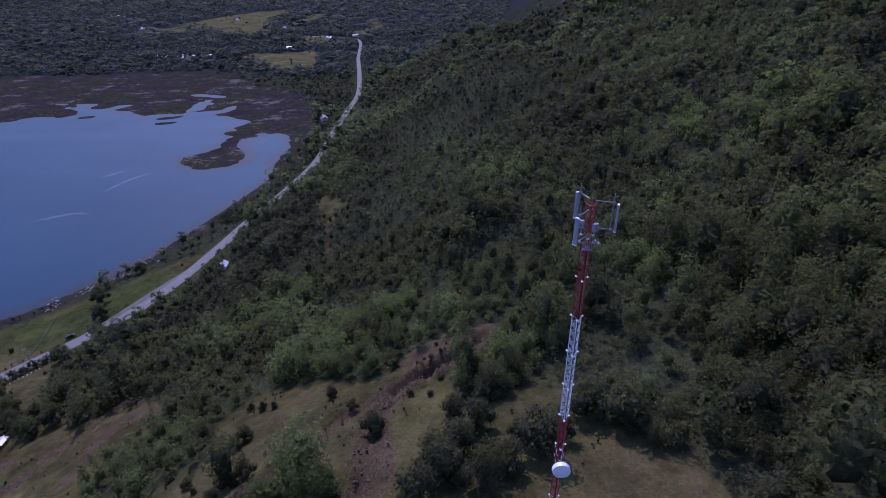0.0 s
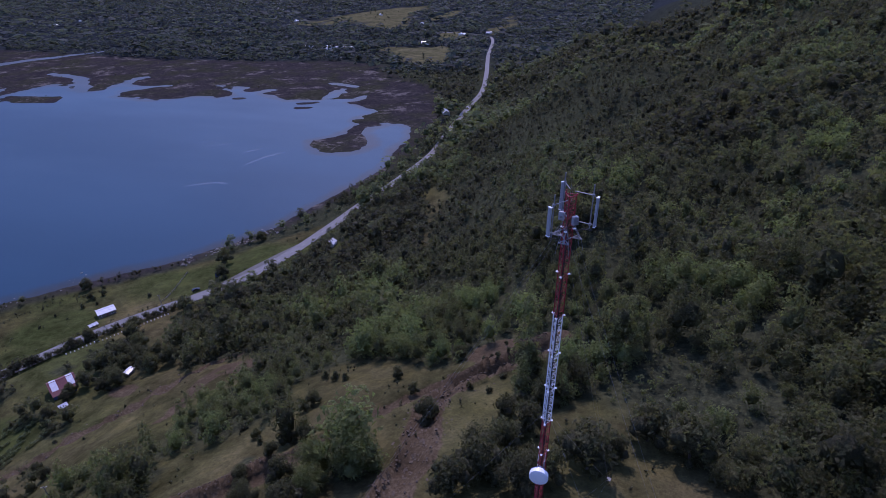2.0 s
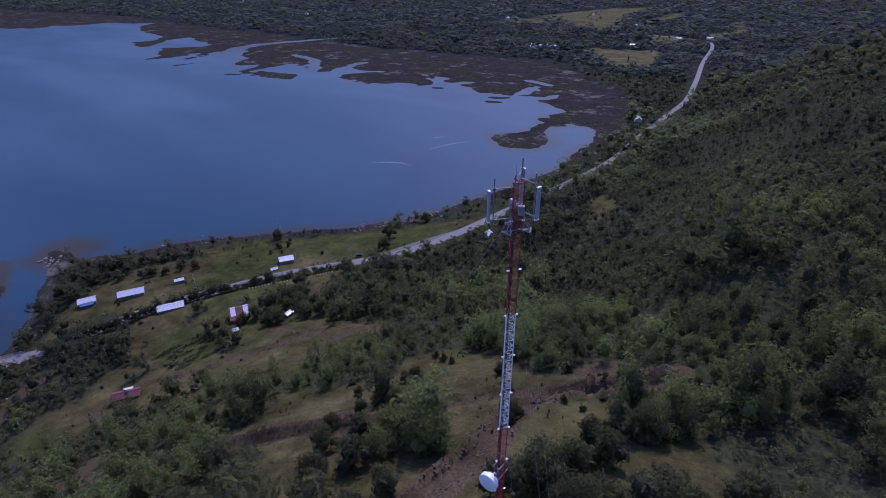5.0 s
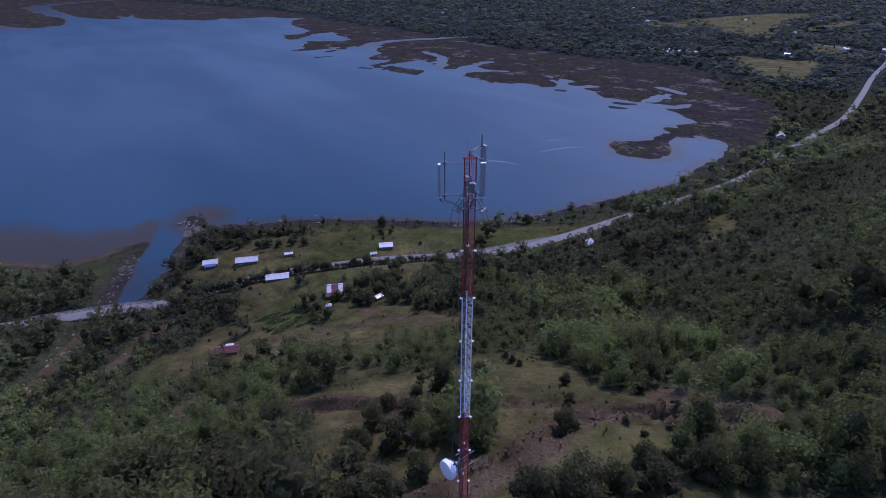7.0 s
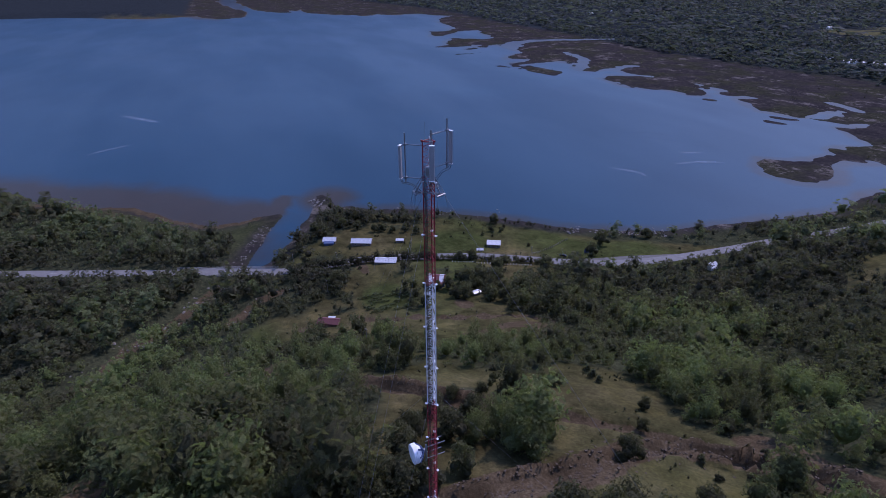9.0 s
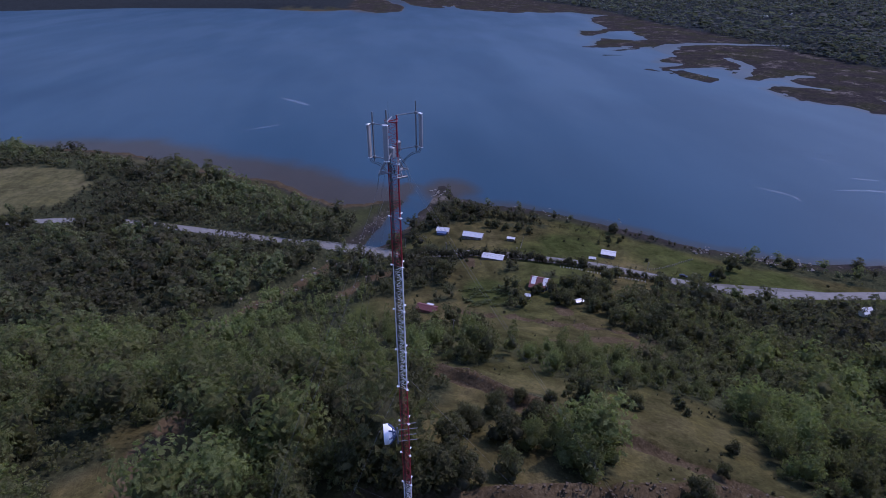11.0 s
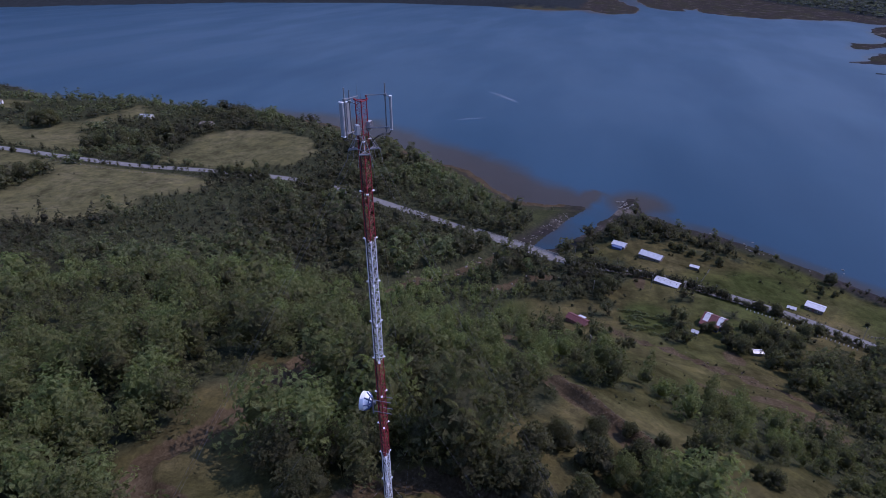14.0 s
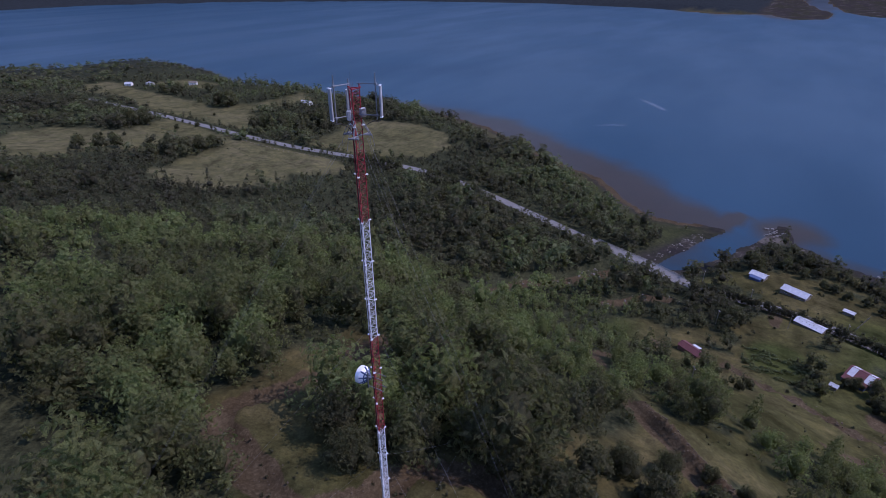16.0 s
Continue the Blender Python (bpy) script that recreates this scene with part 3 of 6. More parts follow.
def thicket(px, py):
    rough = (ripple(px, py, 4) - 0.5) * 0.5
    out = np.zeros(len(px))
    for x, y, a in THICKETS:
        out = np.maximum(out, 1 - smooth(np.hypot(px - x, py - y) / a + rough, 0.8, 1.05))
    return out


def cover_of(px, py, shore):
    """Land cover: grass share, bare earth, marsh, and how open it is."""
    wobble = (ripple(px, py, 7) - 0.5) * 7 + (ripple(px, py, 2.5) - 0.5) * 3
    grass = np.zeros(len(px))
    for poly in CLEAR:
        grass = np.maximum(grass, smooth(signed(px, py, poly) + wobble, -3, 3))
    mud = smooth(-px, 285, 305) * smooth(12 - (268 + px) * 0.38 - 15 - py, 0, 6) * smooth(py, -420, -300) * (1 - smooth(shore, 2, 9))
    beach = (1 - smooth(shore, 3, 14)) * smooth(shore, -8, 0)
    beach = beach * (1 - smooth(np.hypot(px, py), 1300, 1700))
    marsh = smooth(signed(px, py, MARSH) + wobble * 3, -15, 15)
    flats = smooth(-px, 290, 320) * smooth(-py, -60, 40) * (1 - smooth(shore, 16, 34)) * smooth(py, -420, -300)
    marsh = np.maximum(marsh, np.maximum(flats * 0.25, beach))
    grass = np.maximum(grass, flats * 0.8)
    earth = np.zeros(len(px))
    for k, line in enumerate(TRACKS):
        wide = (3.4, 5.5, 3.6, 3.6, 5.0, 4.5, 3.4)[k]
        earth = np.maximum(earth, 1 - smooth(lines_away(px, py, line) + wobble * 0.3, wide * 0.5, wide))
    earth = np.maximum(earth, 1 - smooth(lines_away(px, py, BANK), 1.6, 2.6))
    for x, y, a, b in BARE:
        earth = np.maximum(earth, 0.85 * (1 - smooth(np.hypot((px - x) / a, (py - y) / b) + wobble * 0.05, 0.6, 1.1)))
    grass = grass * (1 - thicket(px, py))
    earth = np.maximum(earth, 0.75 * mud)
    stones = 1 - smooth(lines_away(px, py, CREEK), 2, 6)
    earth = np.maximum(earth, stones * 0.9)
    return grass, earth, marsh


def build_ground():
    xs = steps((-5600, -2700, 110), (-2700, -1550, 42), (-1550, -780, 9.5), (-780, -420, 6), (-420, -90, 3.8), (-90, 50, 1.45), (50, 120, 2.8), (120, 400, 6), (400, 2000, 50), (2000, 5600, 240))
    ys = steps((-5600, -1200, 140), (-1200, -300, 13), (-300, -120, 5.5), (-120, -40, 2.8), (-40, 125, 1.45), (125, 330, 3.3), (330, 800, 4.7), (800, 1600, 15), (1600, 5600, 110))
    gx, gy = (a.ravel() for a in np.meshgrid(xs, ys))
    z, shore = ground_height(gx, gy)
    grass, earth, marsh = cover_of(gx, gy, shore)
    lush = smooth(ripple(gx, gy, 40), 0.3, 0.7) * np.where(gx < -150, 1.0, 0.35)
    garden = 1 - smooth(np.hypot((gx + 186) / 20, (gy - 74) / 14), 0.7, 1.1)
    lush = np.maximum(lush, garden)
    lawn = 1 - smooth(np.hypot((gx + 250) / 26, (gy - 140) / 26), 0.6, 1.1)
    lush = np.maximum(lush, lawn)
    pasture = np.maximum(smooth(-gy, 180, 200), smooth(gy, 700, 800))
    # scrub rises with distance from the mast and brings in the haze-blue ground
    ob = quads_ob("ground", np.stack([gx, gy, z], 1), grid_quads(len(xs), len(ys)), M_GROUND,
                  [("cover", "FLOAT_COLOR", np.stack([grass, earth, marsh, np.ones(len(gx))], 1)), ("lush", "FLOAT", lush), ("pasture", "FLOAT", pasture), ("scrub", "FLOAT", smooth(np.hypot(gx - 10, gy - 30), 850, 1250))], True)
    tagged(ob, "hillside, meadows, marsh and valley floor round the lake", "ground", kind="structure")


def build_water():
    xs = steps((-5600, -1500, 120), (-1500, -600, 20), (-600, -150, 5), (-150, 1000, 400))
    ys = steps((-5600, -900, 150), (-900, -250, 25), (-250, 700, 6), (700, 1300, 50))
    gx, gy = (a.ravel() for a in np.meshgrid(xs, ys))
    depth = signed(gx, gy, LAKE)
    west = smooth(-gy, -60, -10) * smooth(gy, -460, -200) * smooth(-gx, 255, 290)
    channel = 1 - smooth(lines_away(gx, gy, np.array([(-268, 12), (-300, 30), (-340, 46), (-420, 70)], float)), 9, 20)
    bar = 1 - smooth(lines_away(gx, gy, np.array([(-345, 30), (-362, 38), (-380, 44)], float)), 2, 12)
    spit = 1 - smooth(np.hypot(gx + 368, gy - 76), 8, 42)
    silt = (1 - smooth(depth, 2, 20 + 62 * west)) * (0.55 + 0.55 * west) * (1 - 0.55 * channel)
    silt = np.maximum(np.maximum(silt, spit * 0.85), bar)
    ob = quads_ob("water", np.stack([gx, gy, np.zeros(len(gx))], 1), grid_quads(len(xs), len(ys)), M_WATER, [("silt", "FLOAT", silt)], True)
    tagged(ob, "calm blue lake water, brown over the shallow flats", "lake", kind="structure")


build_ground()
build_water()


def build_road():
    tx, ty = np.gradient(RX), np.gradient(RY)
    n = np.hypot(tx, ty)
    nx, ny = -ty / n, tx / n
    rows = [(-3.9, -0.35), (-3.5, 0.05), (0, 0.11), (3.5, 0.05), (3.9, -0.35)]
    v = np.stack([np.stack([RX + nx * o, RY + ny * o, RZ + dz], 1) for o, dz in rows], 1).reshape(-1, 3)
    ob = quads_ob("road", v, grid_quads(len(rows), len(RX)), M_ASPHALT)
    tagged(ob, "pale worn asphalt lakeside road with two lanes", "road", kind="structure")
    dash = []
    for k in range(2, len(RX) - 2, 3):
        a, b = Vector((RX[k], RY[k], RZ[k] + 0.125)), Vector((RX[k + 1], RY[k + 1], RZ[k + 1] + 0.125))
        side = Vector((nx[k], ny[k], 0)) * 0.08
        dash += [a - side, b - side, b + side, a + side]
    line = quads_ob("lane_line", [tuple(p) for p in dash], np.arange(len(dash)).reshape(-1, 4), M_LINE)
    line.parent = ob


build_road()


# ---- trees ----
def cube_ball(n):
    """Corners and faces of a ball made of six n x n patches."""
    v, f = [], []
    for axis in range(3):
        for sign in (-1, 1):
            base = len(v)
            for i in range(n + 1):
                for j in range(n + 1):
                    p = np.zeros(3)
                    p[axis], p[(axis + 1) % 3], p[(axis + 2) % 3] = sign, math.tan((i / n - 0.5) * math.pi / 2), math.tan((j / n - 0.5) * math.pi / 2)
                    v.append(p / np.linalg.norm(p))
            for i in range(n):
                for j in range(n):
                    a = base + i * (n + 1) + j
                    q = [a, a + 1, a + n + 2, a + n + 1]
                    f.append(q if sign < 0 else q[::-1])
    v, once = np.unique(np.round(np.array(v), 5), axis=0, return_inverse=True)
    return v, once.ravel()[np.array(f)]


def crown_arrays(r, lobes, leaves, size, core_n=2, core=0.8, hearts=1):
    """Foliage of one tree: shade-toned leafy inner masses and a shell of separate leaf clumps."""
    vs, fs, ts, at = [], [], [], 0
    cv, cf = cube_ball(max(core_n, 1))
    heart = lobes[:hearts if core_n else 0]
    core = core * (0.7 if core_n == 1 else 0.8)
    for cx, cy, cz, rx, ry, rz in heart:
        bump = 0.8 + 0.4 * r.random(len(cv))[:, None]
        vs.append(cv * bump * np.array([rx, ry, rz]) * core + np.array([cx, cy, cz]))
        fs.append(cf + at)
        # low tone for the inner masses: crown shade put into their colour
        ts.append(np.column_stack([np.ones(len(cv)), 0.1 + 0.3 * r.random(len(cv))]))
        at += len(cv)
    area = np.array([(l[3] * l[4] * l[5]) ** (2 / 3) for l in lobes])
    which = r.choice(len(lobes), leaves, p=area / area.sum())
    L = np.array(lobes)[which]
    d = r.normal(size=(leaves, 3))
    d[:, 2] = d[:, 2] * 0.9 + 0.4
    d /= np.linalg.norm(d, axis=1)[:, None]
    where = L[:, :3] + d * L[:, 3:] * (0.45 + 0.70 * r.random(leaves) ** 0.8)[:, None]
    nrm = d * 0.7 + r.normal(size=(leaves, 3)) * 0.5 + np.array([0, 0, 0.3])
    nrm /= np.linalg.norm(nrm, axis=1)[:, None]
    side = np.cross(nrm, r.normal(size=(leaves, 3)))
    side /= np.linalg.norm(side, axis=1)[:, None] + 1e-9
    up = np.cross(nrm, side)
    s = size * (0.55 + 0.9 * r.random(leaves) ** 1.5)[:, None]
    droop = nrm * s * 0.3
    slim = 0.7 if core_n > 1 else 0.9
    side, up = side * (1.0 if core_n == 1 else 1.15), up * slim
    quad = np.stack([where - side * s - droop, where - up * s * 0.75 + droop * 0.4, where + side * s * 0.9 - droop, where + up * s * 0.8 + droop * 0.4], 1)
    vs.append(quad.reshape(-1, 3))
    fs.append(np.arange(leaves * 4).reshape(-1, 4) + at)
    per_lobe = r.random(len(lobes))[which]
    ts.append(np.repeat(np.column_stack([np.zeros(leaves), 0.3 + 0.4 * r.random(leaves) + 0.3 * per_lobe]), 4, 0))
    return np.vstack(vs), np.vstack(fs), np.vstack(ts)


def round_lobes(r, h, w, n=4, low=0.3):
    """A broad crown of n unlike masses, h high and w wide: a heart and bulges all over its dome."""
    out = [(0, 0, h * (0.44 + low / 2), w * 0.33, w * 0.33, h * (1 - low) * 0.44)]
    for k in range(n - 1):
        a = k * 2.4 + r.random() * 0.9
        rise = ((k + 0.5) / max(n - 1, 1)) ** 0.8
        q = w * (0.36 - 0.26 * rise ** 2) * (0.85 + 0.3 * r.random())
        s = w * (0.19 + 0.09 * r.random()) * (1.15 if n < 6 else 1.0)
        out.append((math.cos(a) * q, math.sin(a) * q, h * (low + 0.1 + (0.72 - low * 0.8) * rise + 0.08 * r.random()), s, s, s * (0.8 + 0.4 * r.random())))
    return out


def tall_lobes(r, h, w):
    """A narrow crown that tapers to a point."""
    return [(r.normal() * 0.15, r.normal() * 0.15, h * f, w * s, w * s, h * 0.22) for f, s in ((0.34, 0.46), (0.58, 0.36), (0.8, 0.22))]


def templates(seed, leaves, size, core_n, n_lobes):
    """Twelve trees to plant: eight broad ones and four narrow ones, one unit of leaves each."""
    r = np.random.default_rng(seed)
    out = []
    for k in range(8):
        out.append(crown_arrays(r, round_lobes(r, 1.0 * 9, 1.0 * 7.0, n_lobes, 0.12), leaves, size, core_n))
    for k in range(4):
        out.append(crown_arrays(r, tall_lobes(r, 12.0, 4.6)[: 3 if n_lobes > 1 else 1], leaves, size * 0.9, core_n))
    return out


def plant(name, spots, kinds, label, leaf=None):
    """One mesh of many trees. spots: x, y, z, size, turn, tone, template."""
    vs, fs, ts, at = [], [], [], 0
    for x, y, z, s, stretch, turn, tone, k in spots:
        v, f, t = kinds[int(k)]
        c, n = math.cos(turn) * s, math.sin(turn) * s
        w = np.column_stack([v[:, 0] * c - v[:, 1] * n + x, v[:, 0] * n + v[:, 1] * c + y, v[:, 2] * s * stretch + z])
        col = np.ones((len(v), 4))
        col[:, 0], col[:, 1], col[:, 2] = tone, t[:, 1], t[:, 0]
        vs.append(w)
        fs.append(f + at)
        ts.append(col)
        at += len(v)
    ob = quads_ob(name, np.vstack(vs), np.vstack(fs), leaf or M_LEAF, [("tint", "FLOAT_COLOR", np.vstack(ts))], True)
    return tagged(ob, label, "forest", kind="stuff")


def spread(x0, x1, y0, y1, gap, seed):
    """Scattered places about gap apart."""
    r = np.random.default_rng(seed)
    gx, gy = np.meshgrid(np.arange(x0, x1, gap), np.arange(y0, y1, gap * 0.9))
    gx = gx + (np.arange(len(gx)) % 2)[:, None] * gap / 2
    px, py = gx.ravel(), gy.ravel()
    return px + (r.random(len(px)) - 0.5) * gap * 0.9, py + (r.random(len(px)) - 0.5) * gap * 0.9, r


def forest_share(px, py, shore, verge=1.0):
    """1 where trees stand close, 0 on open ground, road, marsh and water."""
    grass, earth, marsh = cover_of(px, py, shore)
    share = 1 - np.maximum.reduce([grass, smooth(earth, 0.1, 0.4), marsh])
    share = np.maximum(share, thicket(px, py)) * smooth(shore, 4, 12)
    d = np.full(len(px), 1e9)
    for a in range(0, len(RX), 40):
        np.minimum(d, np.sqrt((px[:, None] - RX[a:a + 40]) ** 2 + (py[:, None] - RY[a:a + 40]) ** 2).min(1), out=d)
    hidden = ((py > 300) & (py < 535)) | ((py < -145) & (py > -170))
    uphill = px > np.interp(py, RY[RY < 1400], RX[RY < 1400])
    open_side = ((py > 178) & (py < 300)) | ((py < 28) & ~hidden)
    need = np.where(hidden, 5.0, np.where(open_side & uphill & (py > 170), 19.0, np.where(open_side & uphill, 13.0, np.where(py > 535, 9.0, np.where((py > 28) & (py < 75), 5.5, 8.0)))))
    share = share * smooth(d - np.maximum(need * verge, 5.0), -1.5, 1.5)
    flats = smooth(-px, 290, 310) * smooth(-py, -40, 0) * smooth(py, -420, -300)
    share = share * (1 - flats * (1 - smooth(shore, 14, 26)))
    share = np.where(~uphill & (py > 195) & (py < 335), share * 0.12, share)
    share = np.where(lines_away(px, py, CREEK) < 7.5, 0, share)
    return share


def heath(px, py):
    """1 on the spur above the bay, where the growth is low and brownish."""
    return smooth(py, 290, 350) * (1 - smooth(py, 520, 580)) * smooth(px, -125, -95) * (1 - smooth(px, -10, 60))


def tones(px, py, r):
    patch = smooth(ripple(px, py, 44) * 0.65 + ripple(px, py, 13) * 0.35, 0.35, 0.66)
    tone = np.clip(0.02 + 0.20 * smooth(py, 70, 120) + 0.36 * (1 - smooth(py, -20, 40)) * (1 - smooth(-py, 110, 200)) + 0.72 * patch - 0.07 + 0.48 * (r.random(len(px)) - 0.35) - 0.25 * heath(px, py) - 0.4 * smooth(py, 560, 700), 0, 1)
    for x, y, a in BRIGHT:
        near = 1 - smooth(np.hypot(px - x, py - y) / a, 0.6, 1.2)
        tone = np.maximum(tone, near * (0.62 + 0.35 * r.random(len(px))))
    return np.clip(tone, 0, 1)


def mast_away(px, py):
    return np.hypot(px - 10, py - 30)


def behind(px, py):
    """The slope east and south of the mast meadow."""
    return ((px > 40) & (py < (px - 4.5) * 1.1 - 16)) | ((py < 20) & (px > 45 - 0.33 * (48 - py)))


def grove(name, area, gap, seed, kinds, ring, label, scale=1.0, leaf=None, back=False, flat=1.0):
    px, py, r = spread(*area, gap, seed)
    away = mast_away(px, py)
    keep = behind(px, py) if back else ~behind(px, py)
    px, py, away = px[keep], py[keep], away[keep]
    keep = (away >= ring[0]) & (away < ring[1])
    if ring[0] == 420 and gap > 9:
        keep &= ~((px < -180) & (py < -150) & (away < 720))
    px, py = px[keep], py[keep]
    z, shore = ground_height(px, py)
    keep = r.random(len(px)) < forest_share(px, py, shore, 0.6 if name == "underwood" else 1.0)
    px, py, z = px[keep], py[keep], z[keep]
    if name == "woodland":
        hollow = (ripple(px + 77, py, 15) < 0.26) & (px > -130) & (r.random(len(px)) < 0.7)
        px, py, z = px[~hollow], py[~hollow], z[~hollow]
    tone = tones(px, py, r) * (1 - 0.65 * thicket(px, py) * (px < -40))
    narrow = r.random(len(px)) < 0.10 + 0.34 * smooth(ripple(px, py, 60), 0.4, 0.75)
    bushy = thicket(px, py) * (px < -100) > 0.3
    narrow &= ~bushy
    low = np.where(bushy, 1.0, smooth(ripple(px + 500, py, 45), 0.35, 0.8))
    size = scale * (0.5 + 0.62 * r.random(len(px)) ** 1.5) * (1.18 - 0.45 * low)
    size = size * (1 - 0.33 * smooth(px, -215, -190) * (1 - smooth(px, -75, -50)) * smooth(py, -75, -50) * (1 - smooth(py, 35, 60)))
    scrub = heath(px, py)
    size = size * (1 - 0.36 * scrub)
    size = np.where(r.random(len(px)) < 0.11, size * 1.5, size)
    size = size * (1 - 0.4 * smooth(-py, 150, 190) * smooth(-px, 50, 80))
    kind = np.where(narrow, 8 + r.integers(0, 4, len(px)), r.integers(0, 8, len(px)))
    # brush tone is cut: shade between the trees painted into its leaves
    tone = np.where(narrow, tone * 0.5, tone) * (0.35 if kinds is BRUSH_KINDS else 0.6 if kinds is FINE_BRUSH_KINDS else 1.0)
    spots = np.column_stack([px, py, z - 0.6, size, flat * (0.8 + 0.4 * r.random(len(px))), r.random(len(px)) * 6.28, tone, kind])
    return plant(name, spots, kinds, label, leaf)


CLOSE_KINDS = templates(10, 470, 0.35, 2, 7)
NEAR_KINDS = templates(11, 130, 0.54, 1, 4)
MID_KINDS = templates(12, 64, 0.76, 1, 3)
FAR_KINDS = templates(13, 18, 1.2, 1, 2)
BRUSH_KINDS = templates(15, 11, 1.5, 0, 1)
FINE_BRUSH_KINDS = templates(16, 30, 0.85, 0, 2)
VALLEY_KINDS = templates(14, 9, 1.7, 0, 1)
WOOD = "dense evergreen hillside wood, sunlit crowns and dark gaps"
grove("woodland", (-160, 110, -120, 180), 5.1, 20, CLOSE_KINDS, (0, 125), WOOD, 1.2, M_FINE_LEAF)
grove("woodland", (-240, 240, -210, 280), 5.4, 21, NEAR_KINDS, (125, 215), WOOD, 1.3, M_FINE_LEAF)
grove("woodland", (-440, 400, -420, 480), 6.9, 22, MID_KINDS, (215, 420), "dense evergreen wood on the slope above the lake", 1.5, None, False, 0.85)
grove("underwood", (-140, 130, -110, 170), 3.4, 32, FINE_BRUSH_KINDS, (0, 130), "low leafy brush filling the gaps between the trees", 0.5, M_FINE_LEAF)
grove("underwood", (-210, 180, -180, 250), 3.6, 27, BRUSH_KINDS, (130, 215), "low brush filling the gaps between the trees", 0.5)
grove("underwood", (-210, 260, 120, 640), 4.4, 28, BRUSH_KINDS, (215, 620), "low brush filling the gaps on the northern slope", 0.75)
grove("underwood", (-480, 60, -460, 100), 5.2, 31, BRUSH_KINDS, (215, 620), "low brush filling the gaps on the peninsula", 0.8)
grove("woodland", (-60, 240, -210, 230), 9.0, 26, MID_KINDS, (0, 215), "dense evergreen wood above the mast meadow", 1.5, None, True)
grove("woodland", (-560, -180, -700, -150), 8.6, 25, MID_KINDS, (420, 720), "dense wood on the peninsula along the lake shore", 2.7, None, False, 0.62)
grove("woodland", (-560, 460, -1000, 900), 10.5, 23, FAR_KINDS, (420, 900), "dense wood along the far slope and shore", 2.2, None, False, 0.8)
grove("woodland", (-760, -60, -1700, -760), 15, 30, VALLEY_KINDS, (780, 1800), "dense wood on the headland at the far end of the peninsula", 3.6, None, False, 0.5)
grove("woodland", (-2500, 0, 600, 1700), 14.5, 24, VALLEY_KINDS, (900, 1700), "dark woods of the valley floor beyond the lake", 3.0, M_HAZED_LEAF, False, 0.46)
grove("woodland", (-4300, 700, 150, 4300), 32, 29, VALLEY_KINDS, (1700, 4600), "dark woods at the far end of the valley", 5.2, M_HAZED_LEAF, False, 0.34)


def tree_meshes(seed, h, w, tall=False, leaves=900, size=0.30, tone=0.0):
    """Trunk and crown meshes of one free-standing tree."""
    r = np.random.default_rng(seed)
    lobes = tall_lobes(r, h, w) if tall else round_lobes(r, h, w, 9, 0.02)
    v, f, t = crown_arrays(r, lobes, leaves, size, 2, 0.9, 5)
    col = np.ones((len(v), 4))
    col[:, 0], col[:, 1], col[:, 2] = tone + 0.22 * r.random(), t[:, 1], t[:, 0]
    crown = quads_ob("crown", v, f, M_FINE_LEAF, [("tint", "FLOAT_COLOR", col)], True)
    bm = bmesh.new()
    rod(bm, (0, 0, -0.5), (0.1, 0, h * 0.35), w * 0.035, 7, w * 0.024)
    rod(bm, (0.1, 0, h * 0.35), (0, 0.1, h * 0.72), w * 0.024, 7, w * 0.008)
    for k in range(5):
        a = k * 1.26 + r.random()
        rod(bm, (0.08, 0.03, h * (0.25 + 0.06 * k)), (math.cos(a) * w * 0.3, math.sin(a) * w * 0.3, h * (0.45 + 0.07 * k)), w * 0.014, 5, w * 0.005)
    trunk = bmesh_ob("trunk", bm, M_BARK)
    for o in (crown, trunk):
        scene.collection.objects.unlink(o)
    return trunk.data, crown.data


TREE_SETS = [tree_meshes(40 + k, 6.0, 5.4) for k in range(5)] + [tree_meshes(50 + k, 9.0, 4.2, True, 600) for k in range(2)] + [tree_meshes(70 + k, 11.0, 11.5, False, 2600, 0.32, 0.02 + 0.62 * (k > 1)) for k in range(4)]
BUSH_SETS = [tree_meshes(60 + k, 1.7, 1.7, k == 2, 120, 0.2) for k in range(3)]


def tree(x, y, size=1.0, k=0, label="round-crowned dark green tree standing in grass", name="tree", category="tree", group="free-standing trees", sets=None):
    trunk, crown = (sets or TREE_SETS)[k]
    ob = new(name)
    ob.matrix_basis = pose(x, y, put_height(x, y) - 0.1, 0, 0, (x * 37 + y * 91) % 360) @ Matrix.Scale(size, 4)
    share("trunk", trunk, ob)
    share("crown", crown, ob)
    return tagged(ob, label, category, group)


# trees by the mast and on the terraces, in the house meadow, on the fields across the creek
TERRACE_TREES = [(-3, 60, 7.9), (-1, 68, 6.7), (2, 75, 7), (8, 62, 6.2), (14, 67, 9.5), (10, 71, 4.5), (18, 72, 5.6), (-20, 78, 5.8), (-28, 89, 2.9), (-36, 97, 3.4), (-22, 107, 3.9), (-7, 55, 7), (-49, 67, 4.6), (-55, 81, 3.4), (-51, 54, 3.7), (-3, 79, 5.5), (3, 85, 5.7), (-42, 55, 5.5), (24, 79, 8), (31, 76, 9), (-32, 36, 7.2), (-38, 40, 5.2), (-35, 47, 7.2), (-46, 69, 5), (-31, 24, 7), (-22, 26, 7.5), (-22, 37, 7), (-26, 32, 5.2), (-24, 45, 5.5), (-48, 60, 3.3), (-61, 70, 2.7), (-54, 84, 4)]
